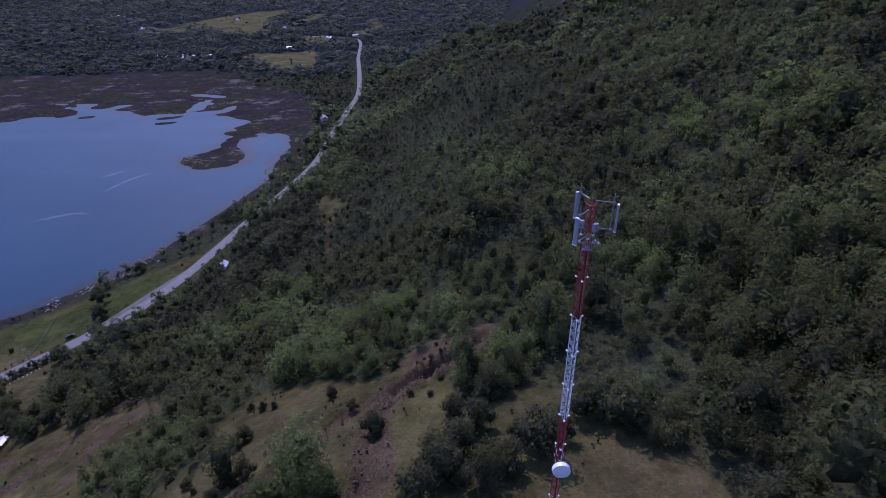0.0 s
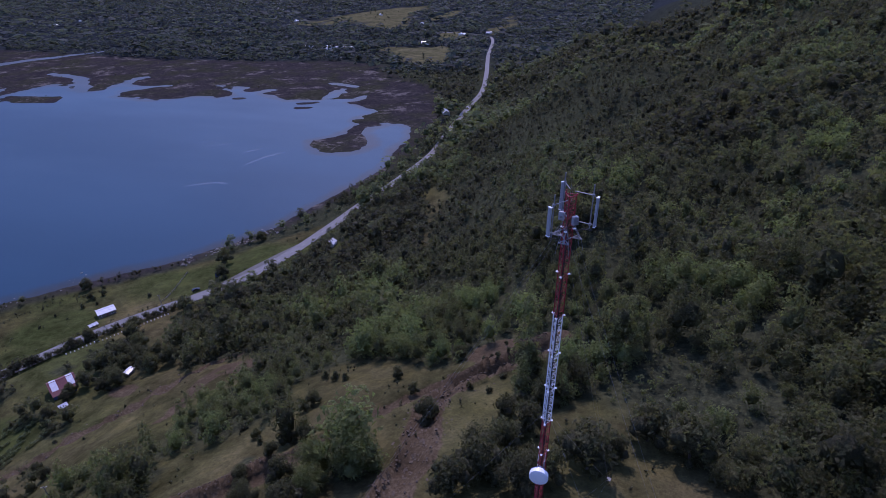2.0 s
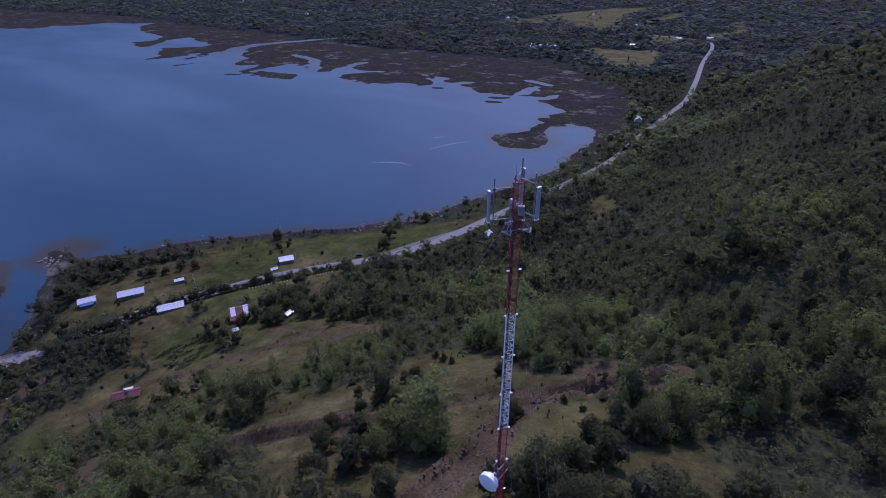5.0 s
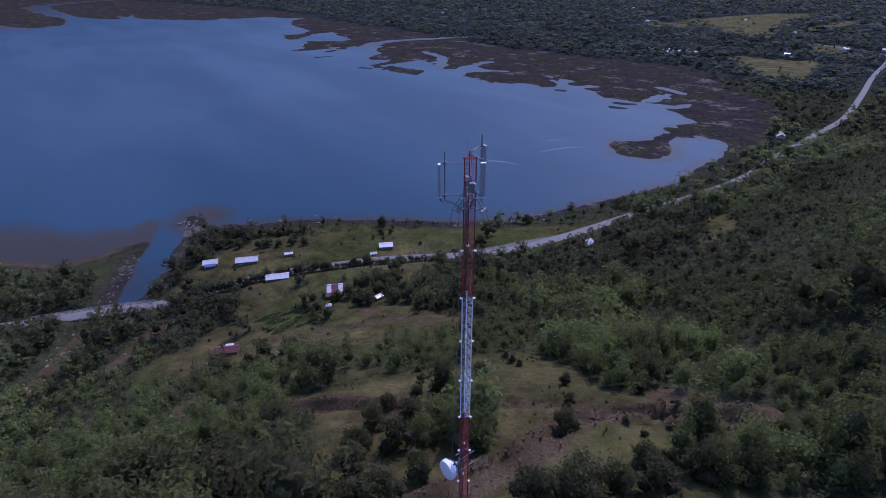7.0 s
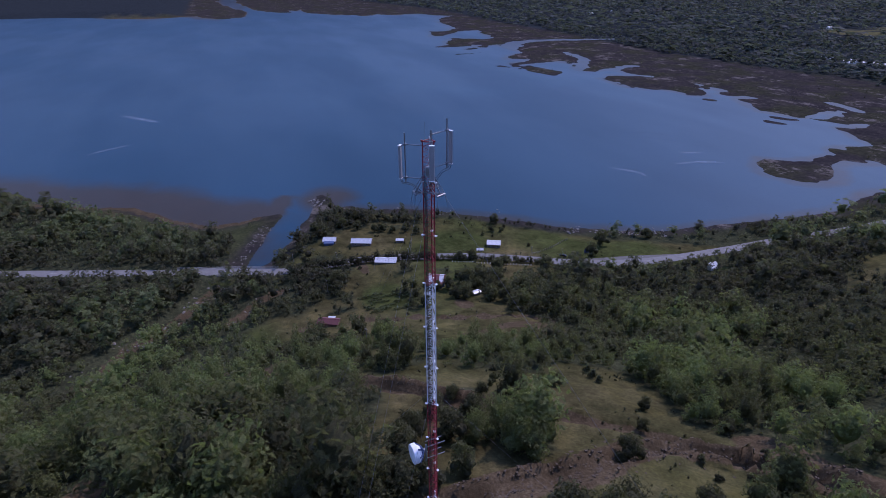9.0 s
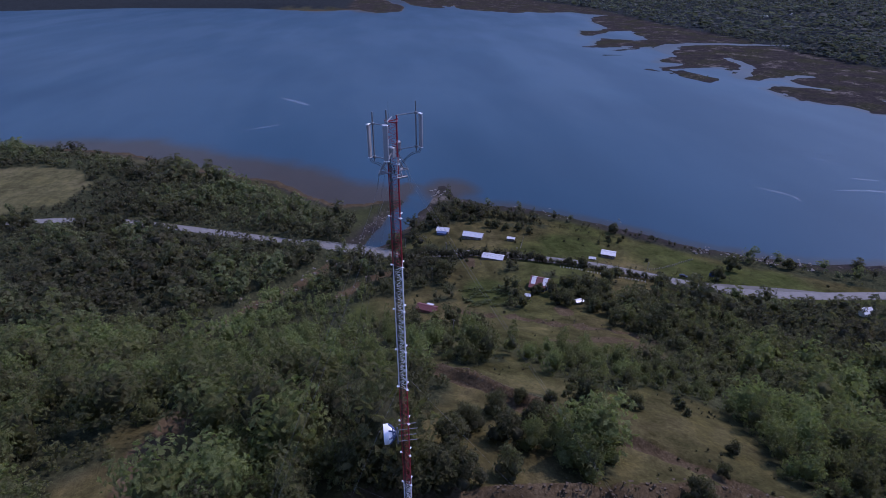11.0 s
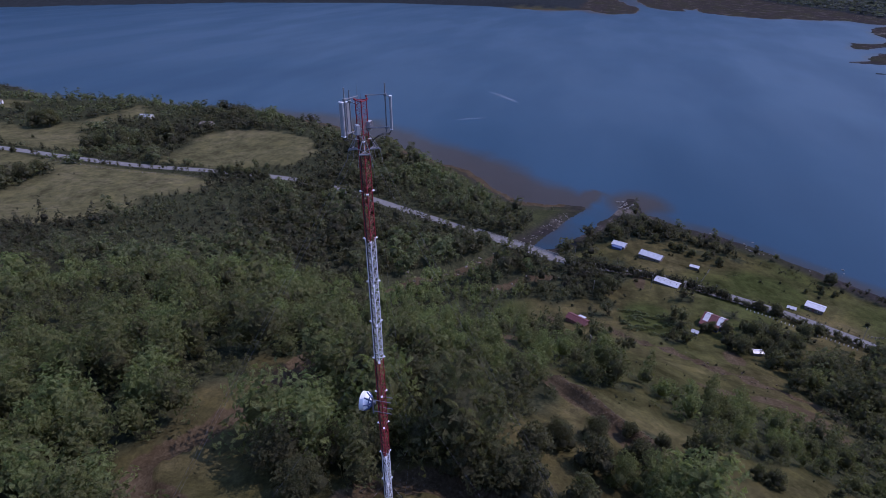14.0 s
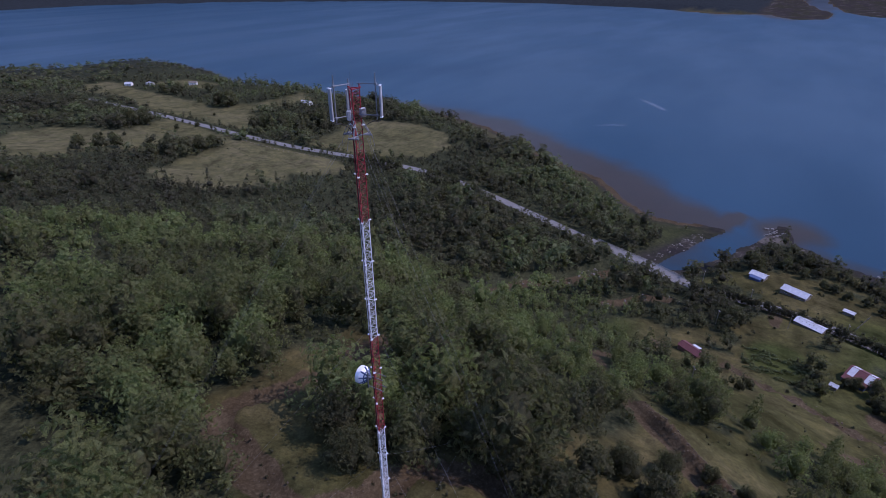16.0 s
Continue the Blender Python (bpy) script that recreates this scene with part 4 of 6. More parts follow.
HOME_TREES = [(-305, 75, 7), (-296, 84, 6), (-315, 86, 7), (-286, 93, 5.4), (-284, 98, 5.6), (-279, 104, 5), (-277, 112, 5.6), (-271, 118, 5.6), (-275, 178, 6.8), (-261, 169, 4), (-258, 175, 3.6), (-213, 224, 10), (-200, 207, 8), (-193, 170, 7), (-222, 129, 5), (-220, 136, 6), (-212, 55, 9), (-133, 55, 2.9), (-135, 60, 3.7), (-129, 50, 3.1), (-145, 63, 4), (-144, 51, 6), (-297, 60, 8), (-306, 56, 7), (-277, 43, 7), (-215, 262, 7)]
YARD_TREES = [(-182, 99.5, 5.5), (-180, 96, 4.5), (-192, 115, 5), (-180, 105, 7), (-183, 116, 9), (-185, 125, 8), (-169, 104, 6), (-196, 141, 8), (-206, 150, 6), (-154, 124, 8), (-159, 119, 7), (-176, 86, 5.5), (-166, 87, 5), (-174, 110, 5), (-176, 120, 6), (-165, 128, 7)]
FIELD_TREES = [(-361, -492, 18), (-357, -504, 16), (-370, -497, 14), (-186, -411, 6.5), (-248, -418, 5), (-269, -418, 5), (-188, -432, 3), (-198, -414, 3), (-324, -468, 3), (-400, -580, 11), (-368, -629, 11), (-369, -605, 11), (-380, -612, 12), (-325, -385, 12), (-326, -362, 14), (-331, -352, 13), (-351, -345, 13), (-370, -355, 12), (-300, -376, 12), (-309, -371, 13), (-180, -346, 11), (-195, -348, 12), (-205, -343, 12), (-216, -338, 12), (-228, -340, 10), (-154, -397, 11), (-166, -390, 11), (-176, -386, 10), (-236, -444, 14), (-224, -449, 15), (-212, -446, 13)]
for i, (x, y, s) in enumerate(TERRACE_TREES):
    tree(x, y, s / 5.4, i % 5)
for i, (x, y, s) in enumerate(HOME_TREES):
    tree(x, y, s / 5.4, (i * 3) % 5, "leafy green tree in the lakeside house meadow", group="trees by the houses")
for i, (x, y, s) in enumerate(YARD_TREES):
    tree(x, y, s / 5.4, (i * 2) % 5, "dark bushy tree crowding the homestead yard", group="yard trees")
for i, (x, y, s) in enumerate(FIELD_TREES):
    tree(x, y, s / 5.4, (i * 2) % 5, "broad dark tree on a pasture", group="pasture trees")
for x, y, s in ((-311, -364, 2.0), (-317, -358, 2.1), (-328, -340, 2.0), (-336, -343, 2.2), (-355, -338, 2.2), (-350, -332, 2.0)):
    tree(x, y, s, 5 + int(s * 10) % 2, "tall dark cypress-like tree beside a farmhouse", group="farm windbreak trees")
for x, y, s, k in ((-13, -1, 1.0, 7), (-8, 5, 0.75, 8), (-17, 5, 0.7, 7)):
    tree(x, y, s, k, "large dense evergreen tree beside the dirt track loop", group="trees at the track loop")
for x, y, s, k in ((-31, 64, 0.8, 9), (-26, 58, 0.75, 10), (-36, 58, 0.7, 9), (-33, 52, 0.6, 10), (6, -22, 0.9, 9), (-38, 40, 0.55, 8), (-44, 47, 0.55, 7), (-23, 33, 0.6, 7), (-4, 63, 0.72, 8), (4, 58, 0.75, 7), (5, 88, 0.72, 8), (0, 95, 0.62, 7), (9, 93, 0.7, 8), (-24, 24, 0.6, 7), (-190, 169, 0.75, 7), (-182, 133, 0.75, 8), (-174, 126, 0.7, 7), (-211, 52, 0.75, 8), (-166, 108, 0.7, 7)):
    tree(x, y, s, k, "broad bushy evergreen tree on a grassy slope", group="broad trees on the meadows")

for y in (-233, -226, -219, -212, -205, -198, -171, -165, -158, -151, -146):
    tree(float(np.interp(y, ROAD[:10, 1], ROAD[:10, 0])) + 7.5, y, 1.25 + 0.3 * (y % 3) / 2, y % 5, "dense dark tree shading the lakeside road", group="roadside trees")

shrub_rng = np.random.default_rng(77)


def shrubs(poly, count, lo, hi, label, group):
    """Low bushes scattered over an open piece of ground."""
    done = 0
    while done < count:
        x, y = shrub_rng.uniform(poly.min(0), poly.max(0))
        if not inside(np.array([x]), np.array([y]), poly)[0] or min(lines_away(np.array([x]), np.array([y]), t)[0] for t in TRACKS) < 3 or np.hypot(RX - x, RY - y).min() < 7:
            continue
        if math.hypot(x - 10, y - 27.5) < 4 or ripple(np.array([x]), np.array([y]), 14)[0] < 0.55:
            continue
        tree(x, y, lo + (hi - lo) * shrub_rng.random() ** 2, int(shrub_rng.integers(0, 3)), label, "shrub", "shrub", group, BUSH_SETS)
        done += 1


def hedge(line, gap, lo, hi, label, group, side=0.0, whole=False):
    """A row of bushes grown together."""
    line = np.array(line, float)
    along = np.concatenate([[0], np.cumsum(np.hypot(*np.diff(line, axis=0).T))])
    q = np.arange(0, along[-1], gap) + (shrub_rng.random(len(np.arange(0, along[-1], gap))) - 0.5) * gap
    q = q if whole else q[(shrub_rng.random(len(q)) < 0.8) & (ripple(q, q * 0 + along[-1], 16) > 0.25)]
    x = np.interp(q, along, line[:, 0]) + shrub_rng.normal(size=len(q)) * 0.8 + side
    y = np.interp(q, along, line[:, 1]) + shrub_rng.normal(size=len(q)) * 0.8
    bushes(x, y, lo, hi, label, "hedge")


def bushes(x, y, lo, hi, label, name, kinds=None):
    s = lo + (hi - lo) * shrub_rng.random(len(x)) ** 1.5
    spots = np.column_stack([x, y, ground_height(x, y)[0] - 0.3, s * 0.24, 0.8 + 0.4 * shrub_rng.random(len(x)), shrub_rng.random(len(x)) * 6.28, 0.35 * shrub_rng.random(len(x)), shrub_rng.integers(0, 8, len(x))])
    tagged(plant(name, spots, kinds or MID_KINDS, label), category="bushes")


# kitchen garden rows below the homestead
for k in range(8):
    q = np.arange(0, 24, 0.55)
    q = q[ripple(q + k * 31.0, q * 0 + k * 17.0, 5) > 0.42]
    gx, gy = -190 + k * 3.0 + q * 0.12 * k / 9, 60 + q + k * 0.2
    n = shrub_rng.random(len(q))
    spots = np.column_stack([gx + n * 0.3, gy, ground_height(gx, gy)[0] - 0.1, 0.17 + 0.13 * n, 0.6 + 0.3 * n, n * 6.28, 0.7 + 0.3 * n, (n * 8).astype(int)])
    tagged(plant("garden_row", spots, FAR_KINDS, "bright green vegetable row in the kitchen garden"), category="crop row", group="garden rows")
hedge([(-252, 64), (-246, 88), (-237, 114), (-227, 142), (-214, 168), (-204, 186)], 1.6, 0.35, 1.1, "low dark bushes of a roadside hedge", "roadside hedge")
hedge([(-246.5, 40), (-240.5, 60), (-236.3, 84), (-226, 114)], 0.6, 1.8, 3.3, "dense dark bushes of a roadside hedge", "roadside hedge", 0.0, True)
hedge([(-227.2, 111), (-218.4, 137), (-206.6, 161), (-197.4, 177)], 0.5, 1.3, 2.1, "dense dark bushes of a roadside hedge", "roadside hedge", 0.0, True)
hedge([(-290, -232), (-274, -305), (-268, -400), (-268, -500)], 3.6, 0.8, 3.2, "roadside hedge bush beside the pasture", "pasture hedge")
hedge([(-302, -232), (-287, -310), (-282, -400), (-283, -500)], 3.6, 0.8, 3.2, "roadside hedge bush beside the pasture", "pasture hedge")
hedge([(-322, 100), (-314, 124), (-302, 142), (-288, 160), (-272, 186), (-254, 208), (-240, 226), (-226, 246), (-214, 272)], 3.4, 0.9, 2.6, "bush along the lake bank", "lakeside bushes")
hedge([(-327, 84), (-318, 96), (-308, 116), (-298, 130)], 2.6, 2.0, 3.6, "dense bush along the lake bank", "lakeside bushes", 3)
for ends, count, wide, lo, hi, what in (
        ([(-324, 66), (-318, 80), (-312, 94), (-306, 108), (-299, 119), (-291, 129)], 170, 3.6, 1.2, 2.9, "dark scrub thicket along the lake bank below the cottages"),
        ([(-250, 36), (-238, 46), (-226, 52), (-214, 58)], 70, 4.0, 1.0, 2.4, "dark scrub thicket between road and creek"),
        ([(-178, 116), (-168, 124), (-160, 132), (-152, 140)], 60, 4.0, 0.7, 1.8, "tangled yard scrub below the homestead"),
        ([(-290, 132), (-276, 160), (-262, 182)], 50, 2.0, 0.4, 1.1, "low scrub along the grassy lake bank")):
    line_at = np.array(ends, float)
    q = shrub_rng.random(count) * (len(line_at) - 1)
    bx = np.interp(q, np.arange(len(line_at)), line_at[:, 0]) + shrub_rng.normal(size=count) * wide
    by = np.interp(q, np.arange(len(line_at)), line_at[:, 1]) + shrub_rng.normal(size=count) * wide
    bushes(bx, by, lo, hi, what, "thicket")
shrubs(CLEAR[1], 50, 0.4, 1.9, "small dark shrub on dry terrace grass", "terrace shrubs")
shrubs(CLEAR[0], 50, 0.5, 1.8, "low dark bush in the house meadow", "meadow bushes")


def scatter(poly, count, lo, hi, label, name):
    p = shrub_rng.uniform(poly.min(0), poly.max(0), (count * 4, 2))
    z, shore = ground_height(p[:, 0], p[:, 1])
    ok = inside(p[:, 0], p[:, 1], poly) & (shore > 6) & (ripple(p[:, 0], p[:, 1], 45) > 0.4)
    p = p[ok][:count]
    bushes(p[:, 0], p[:, 1], lo, hi, label, name, FAR_KINDS)


scatter(CLEAR[3], 14, 0.4, 1.2, "low bushes on a green pasture", "pasture_bushes")
scatter(CLEAR[11], 16, 3.0, 5.5, "dark trees standing on a valley meadow", "meadow_trees")
scatter(CLEAR[12], 30, 3.5, 6.5, "dark trees standing on the far valley fields", "meadow_trees")
scatter(CLEAR[14], 14, 3.5, 6.0, "dark trees standing on the far valley fields", "meadow_trees")
scatter(CLEAR[17], 16, 3.0, 5.5, "dark trees and gardens by the far road", "meadow_trees")
scatter(CLEAR[0], 170, 0.25, 0.9, "rough tufts and low scrub in the house meadow", "meadow_scrub")
scatter(CLEAR[1], 300, 0.2, 0.75, "rough tufts and low scrub on the terraces", "terrace_scrub")
scatter(MARSH, 2600, 0.6, 1.9, "dark bushes and reeds on the marsh", "marsh_bushes")


# ---- the guyed mast ----
MX, MY, BASE_Z, TOP_Z = 10.0, 27.5, 0.0, 155.95
BASE_Z = put_height(MX, MY)
SIDE = 0.58


def mast_corner(k, r=SIDE / math.sqrt(3)):
    a = radians(26 + 120 * k)
    return Vector((math.cos(a) * r, math.sin(a) * r, 0))


def section_meshes():
    """One 3 m length of lattice: a leg, a braced face, a flange ear."""
    leg, face, ear = bmesh.new(), bmesh.new(), bmesh.new()
    rod(leg, (0, 0, 0), (0, 0, 3.0), 0.030, 8)
    a, b = mast_corner(0), mast_corner(1)
    for i in range(8):
        z = i * 0.375
        p, q = (a, b) if i % 2 else (b, a)
        rod(face, p + Vector((0, 0, z)), q + Vector((0, 0, z + 0.375)), 0.012, 5)
        rod(face, a + Vector((0, 0, z)), b + Vector((0, 0, z)), 0.011, 5)
    box(ear, 0.18, 0.14, 0.045, None, 0.006)
    for s in (-0.05, 0.05):
        rod(ear, (s, 0, -0.05), (s, 0, 0.08), 0.012, 6)
    out = []
    for name, bm in (("leg", leg), ("lattice_face", face), ("flange", ear)):
        me = {}
        for tone, mat in (("red", M_RED), ("white", M_WHITE)):
            o = bmesh_ob(name, bm.copy(), mat)
            me[tone] = o.data
            scene.collection.objects.unlink(o)
        bm.free()
        out.append(me)
    return out


def build_mast():
    mast = new("guyed_mast")
    mast.matrix_basis = pose(MX, MY, 0)
    tagged(mast, "slender red and white banded lattice radio mast on a hillside meadow", "mast")
    legs, faces, ears = section_meshes()
    z, k = TOP_Z, 0
    while z > BASE_Z:
        tall = 3.0 if k else 2.1
        low = z - tall
        mid = low + tall / 2
        stretch = Matrix.Diagonal((1, 1, tall / 3.0, 1))
        tone = "red" if mid > 148.2 or 128.7 < mid < 139.2 or 110 < mid < 119 else "white"
        for c in range(3):
            p = mast_corner(c)
            share("leg", legs[tone], mast, pose(p.x, p.y, low) @ stretch)
            share("lattice_face", faces[tone], mast, pose(0, 0, low, 0, 0, 120 * c) @ stretch)
            if k:
                q = mast_corner(c, SIDE / math.sqrt(3) + 0.06)
                share("flange", ears["white"], mast, pose(q.x, q.y, z, 0, 0, 26 + 120 * c))
        z, k = low, k + 1
    bm = bmesh.new()
    box(bm, 1.6, 1.6, 0.8, Matrix.Translation((0, 0, BASE_Z - 0.3)), 0.05)
    part("concrete_footing", bm, M_CONCRETE, mast)
    # red cap with its obstruction lamp
    bm = bmesh.new()
    for c in range(3):
        rod(bm, mast_corner(c) * 1.15 + Vector((0, 0, TOP_Z)), mast_corner(c + 1) * 1.15 + Vector((0, 0, TOP_Z)), 0.03, 6)
        box(bm, 0.10, 0.10, 0.08, Matrix.Translation(mast_corner(c) * 1.1 + Vector((0, 0, TOP_Z))), 0.01)
    part("top_cap", bm, M_RED, mast)
    bm = bmesh.new()
    rod(bm, mast_corner(1) + Vector((0, 0, TOP_Z)), mast_corner(1) + Vector((0, 0, TOP_Z + 0.17)), 0.032, 10)
    bmesh.ops.create_uvsphere(bm, u_segments=10, v_segments=6, radius=0.05, matrix=Matrix.Translation(mast_corner(1) + Vector((0, 0, TOP_Z + 0.20))))
    part("obstruction_lamp", bm, M_RED, mast, "small red glass lamp")
    for p, h in ((mast_corner(2) * 0.6, 0.95), (mast_corner(0) * 0.2, 0.45)):
        bm = bmesh.new()
        rod(bm, p + Vector((0, 0, TOP_Z - 0.4)), p + Vector((0, 0, TOP_Z + h)), 0.012, 6, 0.006)
        part("whip_antenna", bm, M_GALV, mast)
    # feeder cables down one face, and the climbing rungs
    for j in range(4):
        p = mast_corner(2).lerp(mast_corner(0), 0.12 + 0.07 * j)
        bm = bmesh.new()
        rod(bm, (p.x, p.y, BASE_Z), (p.x, p.y, TOP_Z - 1.2 - 0.3 * j), 0.012, 6)
        part("feeder_cable", bm, M_CABLE, mast, "black feeder cable")
    # torque collar where the upper guys pull
    zc = 153.3
    ring = [mast_corner(c, 0.8) for c in range(3)]
    for c in range(3):
        bm = bmesh.new()
        out = ring[c] + Vector((0, 0, zc))
        rod(bm, mast_corner(c) + Vector((0, 0, zc)), out, 0.045, 6)
        rod(bm, mast_corner(c) + Vector((0, 0, zc + 0.7)), out, 0.032, 6)
        across = (ring[(c + 1) % 3] - ring[(c + 2) % 3]).normalized() * 0.3
        outward = (ring[c] - mast_corner(c)).normalized()
        rod(bm, out - across, out + across, 0.05, 6)
        rod(bm, out - across, mast_corner(c + 1) + Vector((0, 0, zc)), 0.028, 6)
        rod(bm, out + across, mast_corner(c + 2) + Vector((0, 0, zc)), 0.028, 6)
        for side in (-1, 1):
            rod(bm, mast_corner(c) + Vector((0, 0, zc + 0.95)), out + across * side, 0.018, 5)
            rod(bm, out + across * side, out + outward * 0.12 + across * side * 1.25 - Vector((0, 0, 0.67)), 0.012, 5)
        part("torque_arm", bm, M_GALV, mast, "galvanised steel torque arm")
    return mast


mast = build_mast()


def radio_box(p, turn, s=(0.34, 0.2, 0.52)):
    ob = new("remote_radio_unit")
    ob.matrix_basis = Matrix.Translation(p) @ pose(0, 0, 0, 0, 0, turn)
    tagged(ob, "light grey finned radio box clamped to the mast", "radio unit", "radio units")
    bm = bmesh.new()
    box(bm, s[0], s[1], s[2], None, 0.02)
    part("housing", bm, M_PANEL, ob)
    for k in range(7):
        bm = bmesh.new()
        box(bm, 0.012, 0.05, s[2] * 0.86, pose(-s[0] * 0.42 + k * s[0] * 0.14, -s[1] / 2 - 0.02, s[2] * 0.07))
        part("cooling_fin", bm, M_PANEL, ob)
    bm = bmesh.new()
    box(bm, 0.1, 0.16, 0.08, pose(0, s[1] / 2 + 0.05, s[2] * 0.4))
    part("clamp", bm, M_GALV, ob)
    return ob


def sector_antenna(angle, rise):
    """A panel antenna on its pipe, held off the mast by two arms."""
    ob = new("sector_antenna")
    ob.matrix_basis = pose(MX, MY, 0, 0, 0, angle)
    tagged(ob, "tall grey panel antenna on a steel pipe beside the mast top", "antenna", "sector antennas")
    low, high = 153.85 + rise, 155.62 + rise
    bm = bmesh.new()
    rod(bm, (1.26, 0, low - 0.15), (1.26, 0, high + 0.65), 0.036, 8)
    part("pipe", bm, M_GALV, ob, "galvanised mounting pipe")
    for z in (low + 0.1, high + 0.06):
        bm = bmesh.new()
        rod(bm, (0.22, 0, z), (1.32, 0, z), 0.03, 8)
        part("arm", bm, M_GALV, ob)
        bm = bmesh.new()
        box(bm, 0.15, 0.15, 0.13, pose(1.26, 0, z - 0.065), 0.015)
        part("clamp", bm, M_GALV, ob)
        bm = bmesh.new()
        rod(bm, (1.26, 0, z), (1.48, 0, z if z < 154.5 + rise else z - 0.12), 0.024, 6)
        part("bracket", bm, M_GALV, ob)
    bm = bmesh.new()
    box(bm, 0.13, 0.26, high - low - 0.06, pose(1.53, 0, low + 0.03), 0.04)
    panel = part("panel", bm, M_PANEL, ob, "grey radome")
    for z in (low, high - 0.03):
        bm = bmesh.new()
        box(bm, 0.14, 0.27, 0.035, pose(1.53, 0, z), 0.01)
        part("end_cap", bm, M_DISH, panel, "white end cap")
    for s in (-0.06, 0.06):
        pts = [(1.52, s, low), (1.46, s, low - 0.26), (1.15, s * 2, low - 0.2), (0.8, s, low - 0.32), (0.3, s, low - 0.75), (0.15, 0, low - 1.1)]
        cu = bpy.data.curves.new("jumper_cable", "CURVE")
        cu.dimensions, cu.bevel_depth, cu.bevel_resolution = "3D", 0.014, 1
        sp = cu.splines.new("NURBS")
        sp.points.add(len(pts) - 1)
        for q, p in zip(sp.points, pts):
            q.co = (*p, 1)
        sp.use_endpoint_u, sp.order_u = True, 3
        cable = new("jumper_cable", cu)
        cu.materials.append(M_CABLE)
        cable.parent = ob
    return ob


for angle, rise in ((-15, 0.55), (114, 0.55), (234, 0.0)):
    sector_antenna(angle, rise)
radio_box((MX + 0.38, MY - 0.12, 154.25), 40)
radio_box((MX - 0.40, MY + 0.20, 154.3), 170)


def dish():
    """Drum dish with its mount."""
    ob = new("microwave_dish")
    ob.matrix_basis = pose(MX - 0.03, MY, 134.78, 0, 0, 3)
    tagged(ob, "white drum-shaped microwave dish bracketed to the mast", "antenna dish")
    bm = bmesh.new()
    bmesh.ops.create_cone(bm, cap_ends=False, segments=36, radius1=0.68, radius2=0.68, depth=0.32, matrix=pose(0, -1.36, 0, 90))
    part("shroud", bm, M_DISH, ob, "white drum shroud", True)
    bm = bmesh.new()
    for i, (r, y) in enumerate(((0.0, -1.54), (0.35, -1.535), (0.66, -1.515), (0.68, -1.50))):
        for k in range(36):
            a = k * math.pi / 18
            bm.verts.new((math.cos(a) * r, y, math.sin(a) * r))
    bm.verts.ensure_lookup_table()
    for i in range(3):
        for k in range(36):
            bm.faces.new([bm.verts[j] for j in (i * 36 + k, i * 36 + (k + 1) % 36, (i + 1) * 36 + (k + 1) % 36, (i + 1) * 36 + k)])
    bmesh.ops.remove_doubles(bm, verts=bm.verts, dist=1e-4)
    part("radome", bm, M_DISH, ob, "pale blue-white radome", True)
    bm = bmesh.new()
    for i in range(5):
        t = i / 4
        for k in range(36):
            a = k * math.pi / 18
            bm.verts.new((math.cos(a) * 0.68 * (1 - t * 0.86), -1.2 + 0.45 * math.sin(t * 1.45), math.sin(a) * 0.68 * (1 - t * 0.86)))
    bm.verts.ensure_lookup_table()
    for i in range(4):
        for k in range(36):
            bm.faces.new([bm.verts[j] for j in (i * 36 + k, i * 36 + (k + 1) % 36, (i + 1) * 36 + (k + 1) % 36, (i + 1) * 36 + k)])
    bm.faces.new(bm.verts[144:180])
    part("reflector_back", bm, M_DISH, ob, "white curved back", True)
    for k in range(8):
        a = k * math.pi / 4 + 0.3
        bm = bmesh.new()
        pts = [Vector((math.cos(a) * 0.68 * (1 - t * 0.86), -1.185 + 0.45 * math.sin(t * 1.45), math.sin(a) * 0.68 * (1 - t * 0.86))) for t in (0.0, 0.3, 0.6, 0.95)]
        for p, q in zip(pts[:-1], pts[1:]):
            rod(bm, p, q, 0.06, 6)
        part("rib", bm, M_BLUE, ob, "dark blue steel rib")
    bm = bmesh.new()
    pts = [Vector((math.cos(k * math.pi / 12) * 0.42, -1.185 + 0.45 * math.sin(0.44 * 1.45), math.sin(k * math.pi / 12) * 0.42)) for k in range(25)]
    for p, q in zip(pts[:-1], pts[1:]):
        rod(bm, p, q, 0.05, 5)
    part("stiffening_ring", bm, M_BLUE, ob, "dark blue ring on the dish back")
    bm = bmesh.new()
    rod(bm, (0.25, -0.62, -0.75), (0.25, -0.62, 0.75), 0.055, 8)
    part("pipe", bm, M_GALV, ob)
    for z in (-0.55, 0.5):
        bm = bmesh.new()
        rod(bm, (0.25, -0.68, z), (0.25, 0.75, z), 0.028, 6)
        rod(bm, (-0.22, -0.5, z), (-0.22, 0.7, z), 0.028, 6)
        part("standoff_arm", bm, M_GALV, ob)
    bm = bmesh.new()
    rod(bm, (0, -0.75, 0), (0.25, -0.62, 0), 0.07, 8)
    box(bm, 0.24, 0.24, 0.24, pose(0.02, -0.62, -0.12), 0.03)
    part("mount", bm, M_GALV, ob)


dish()


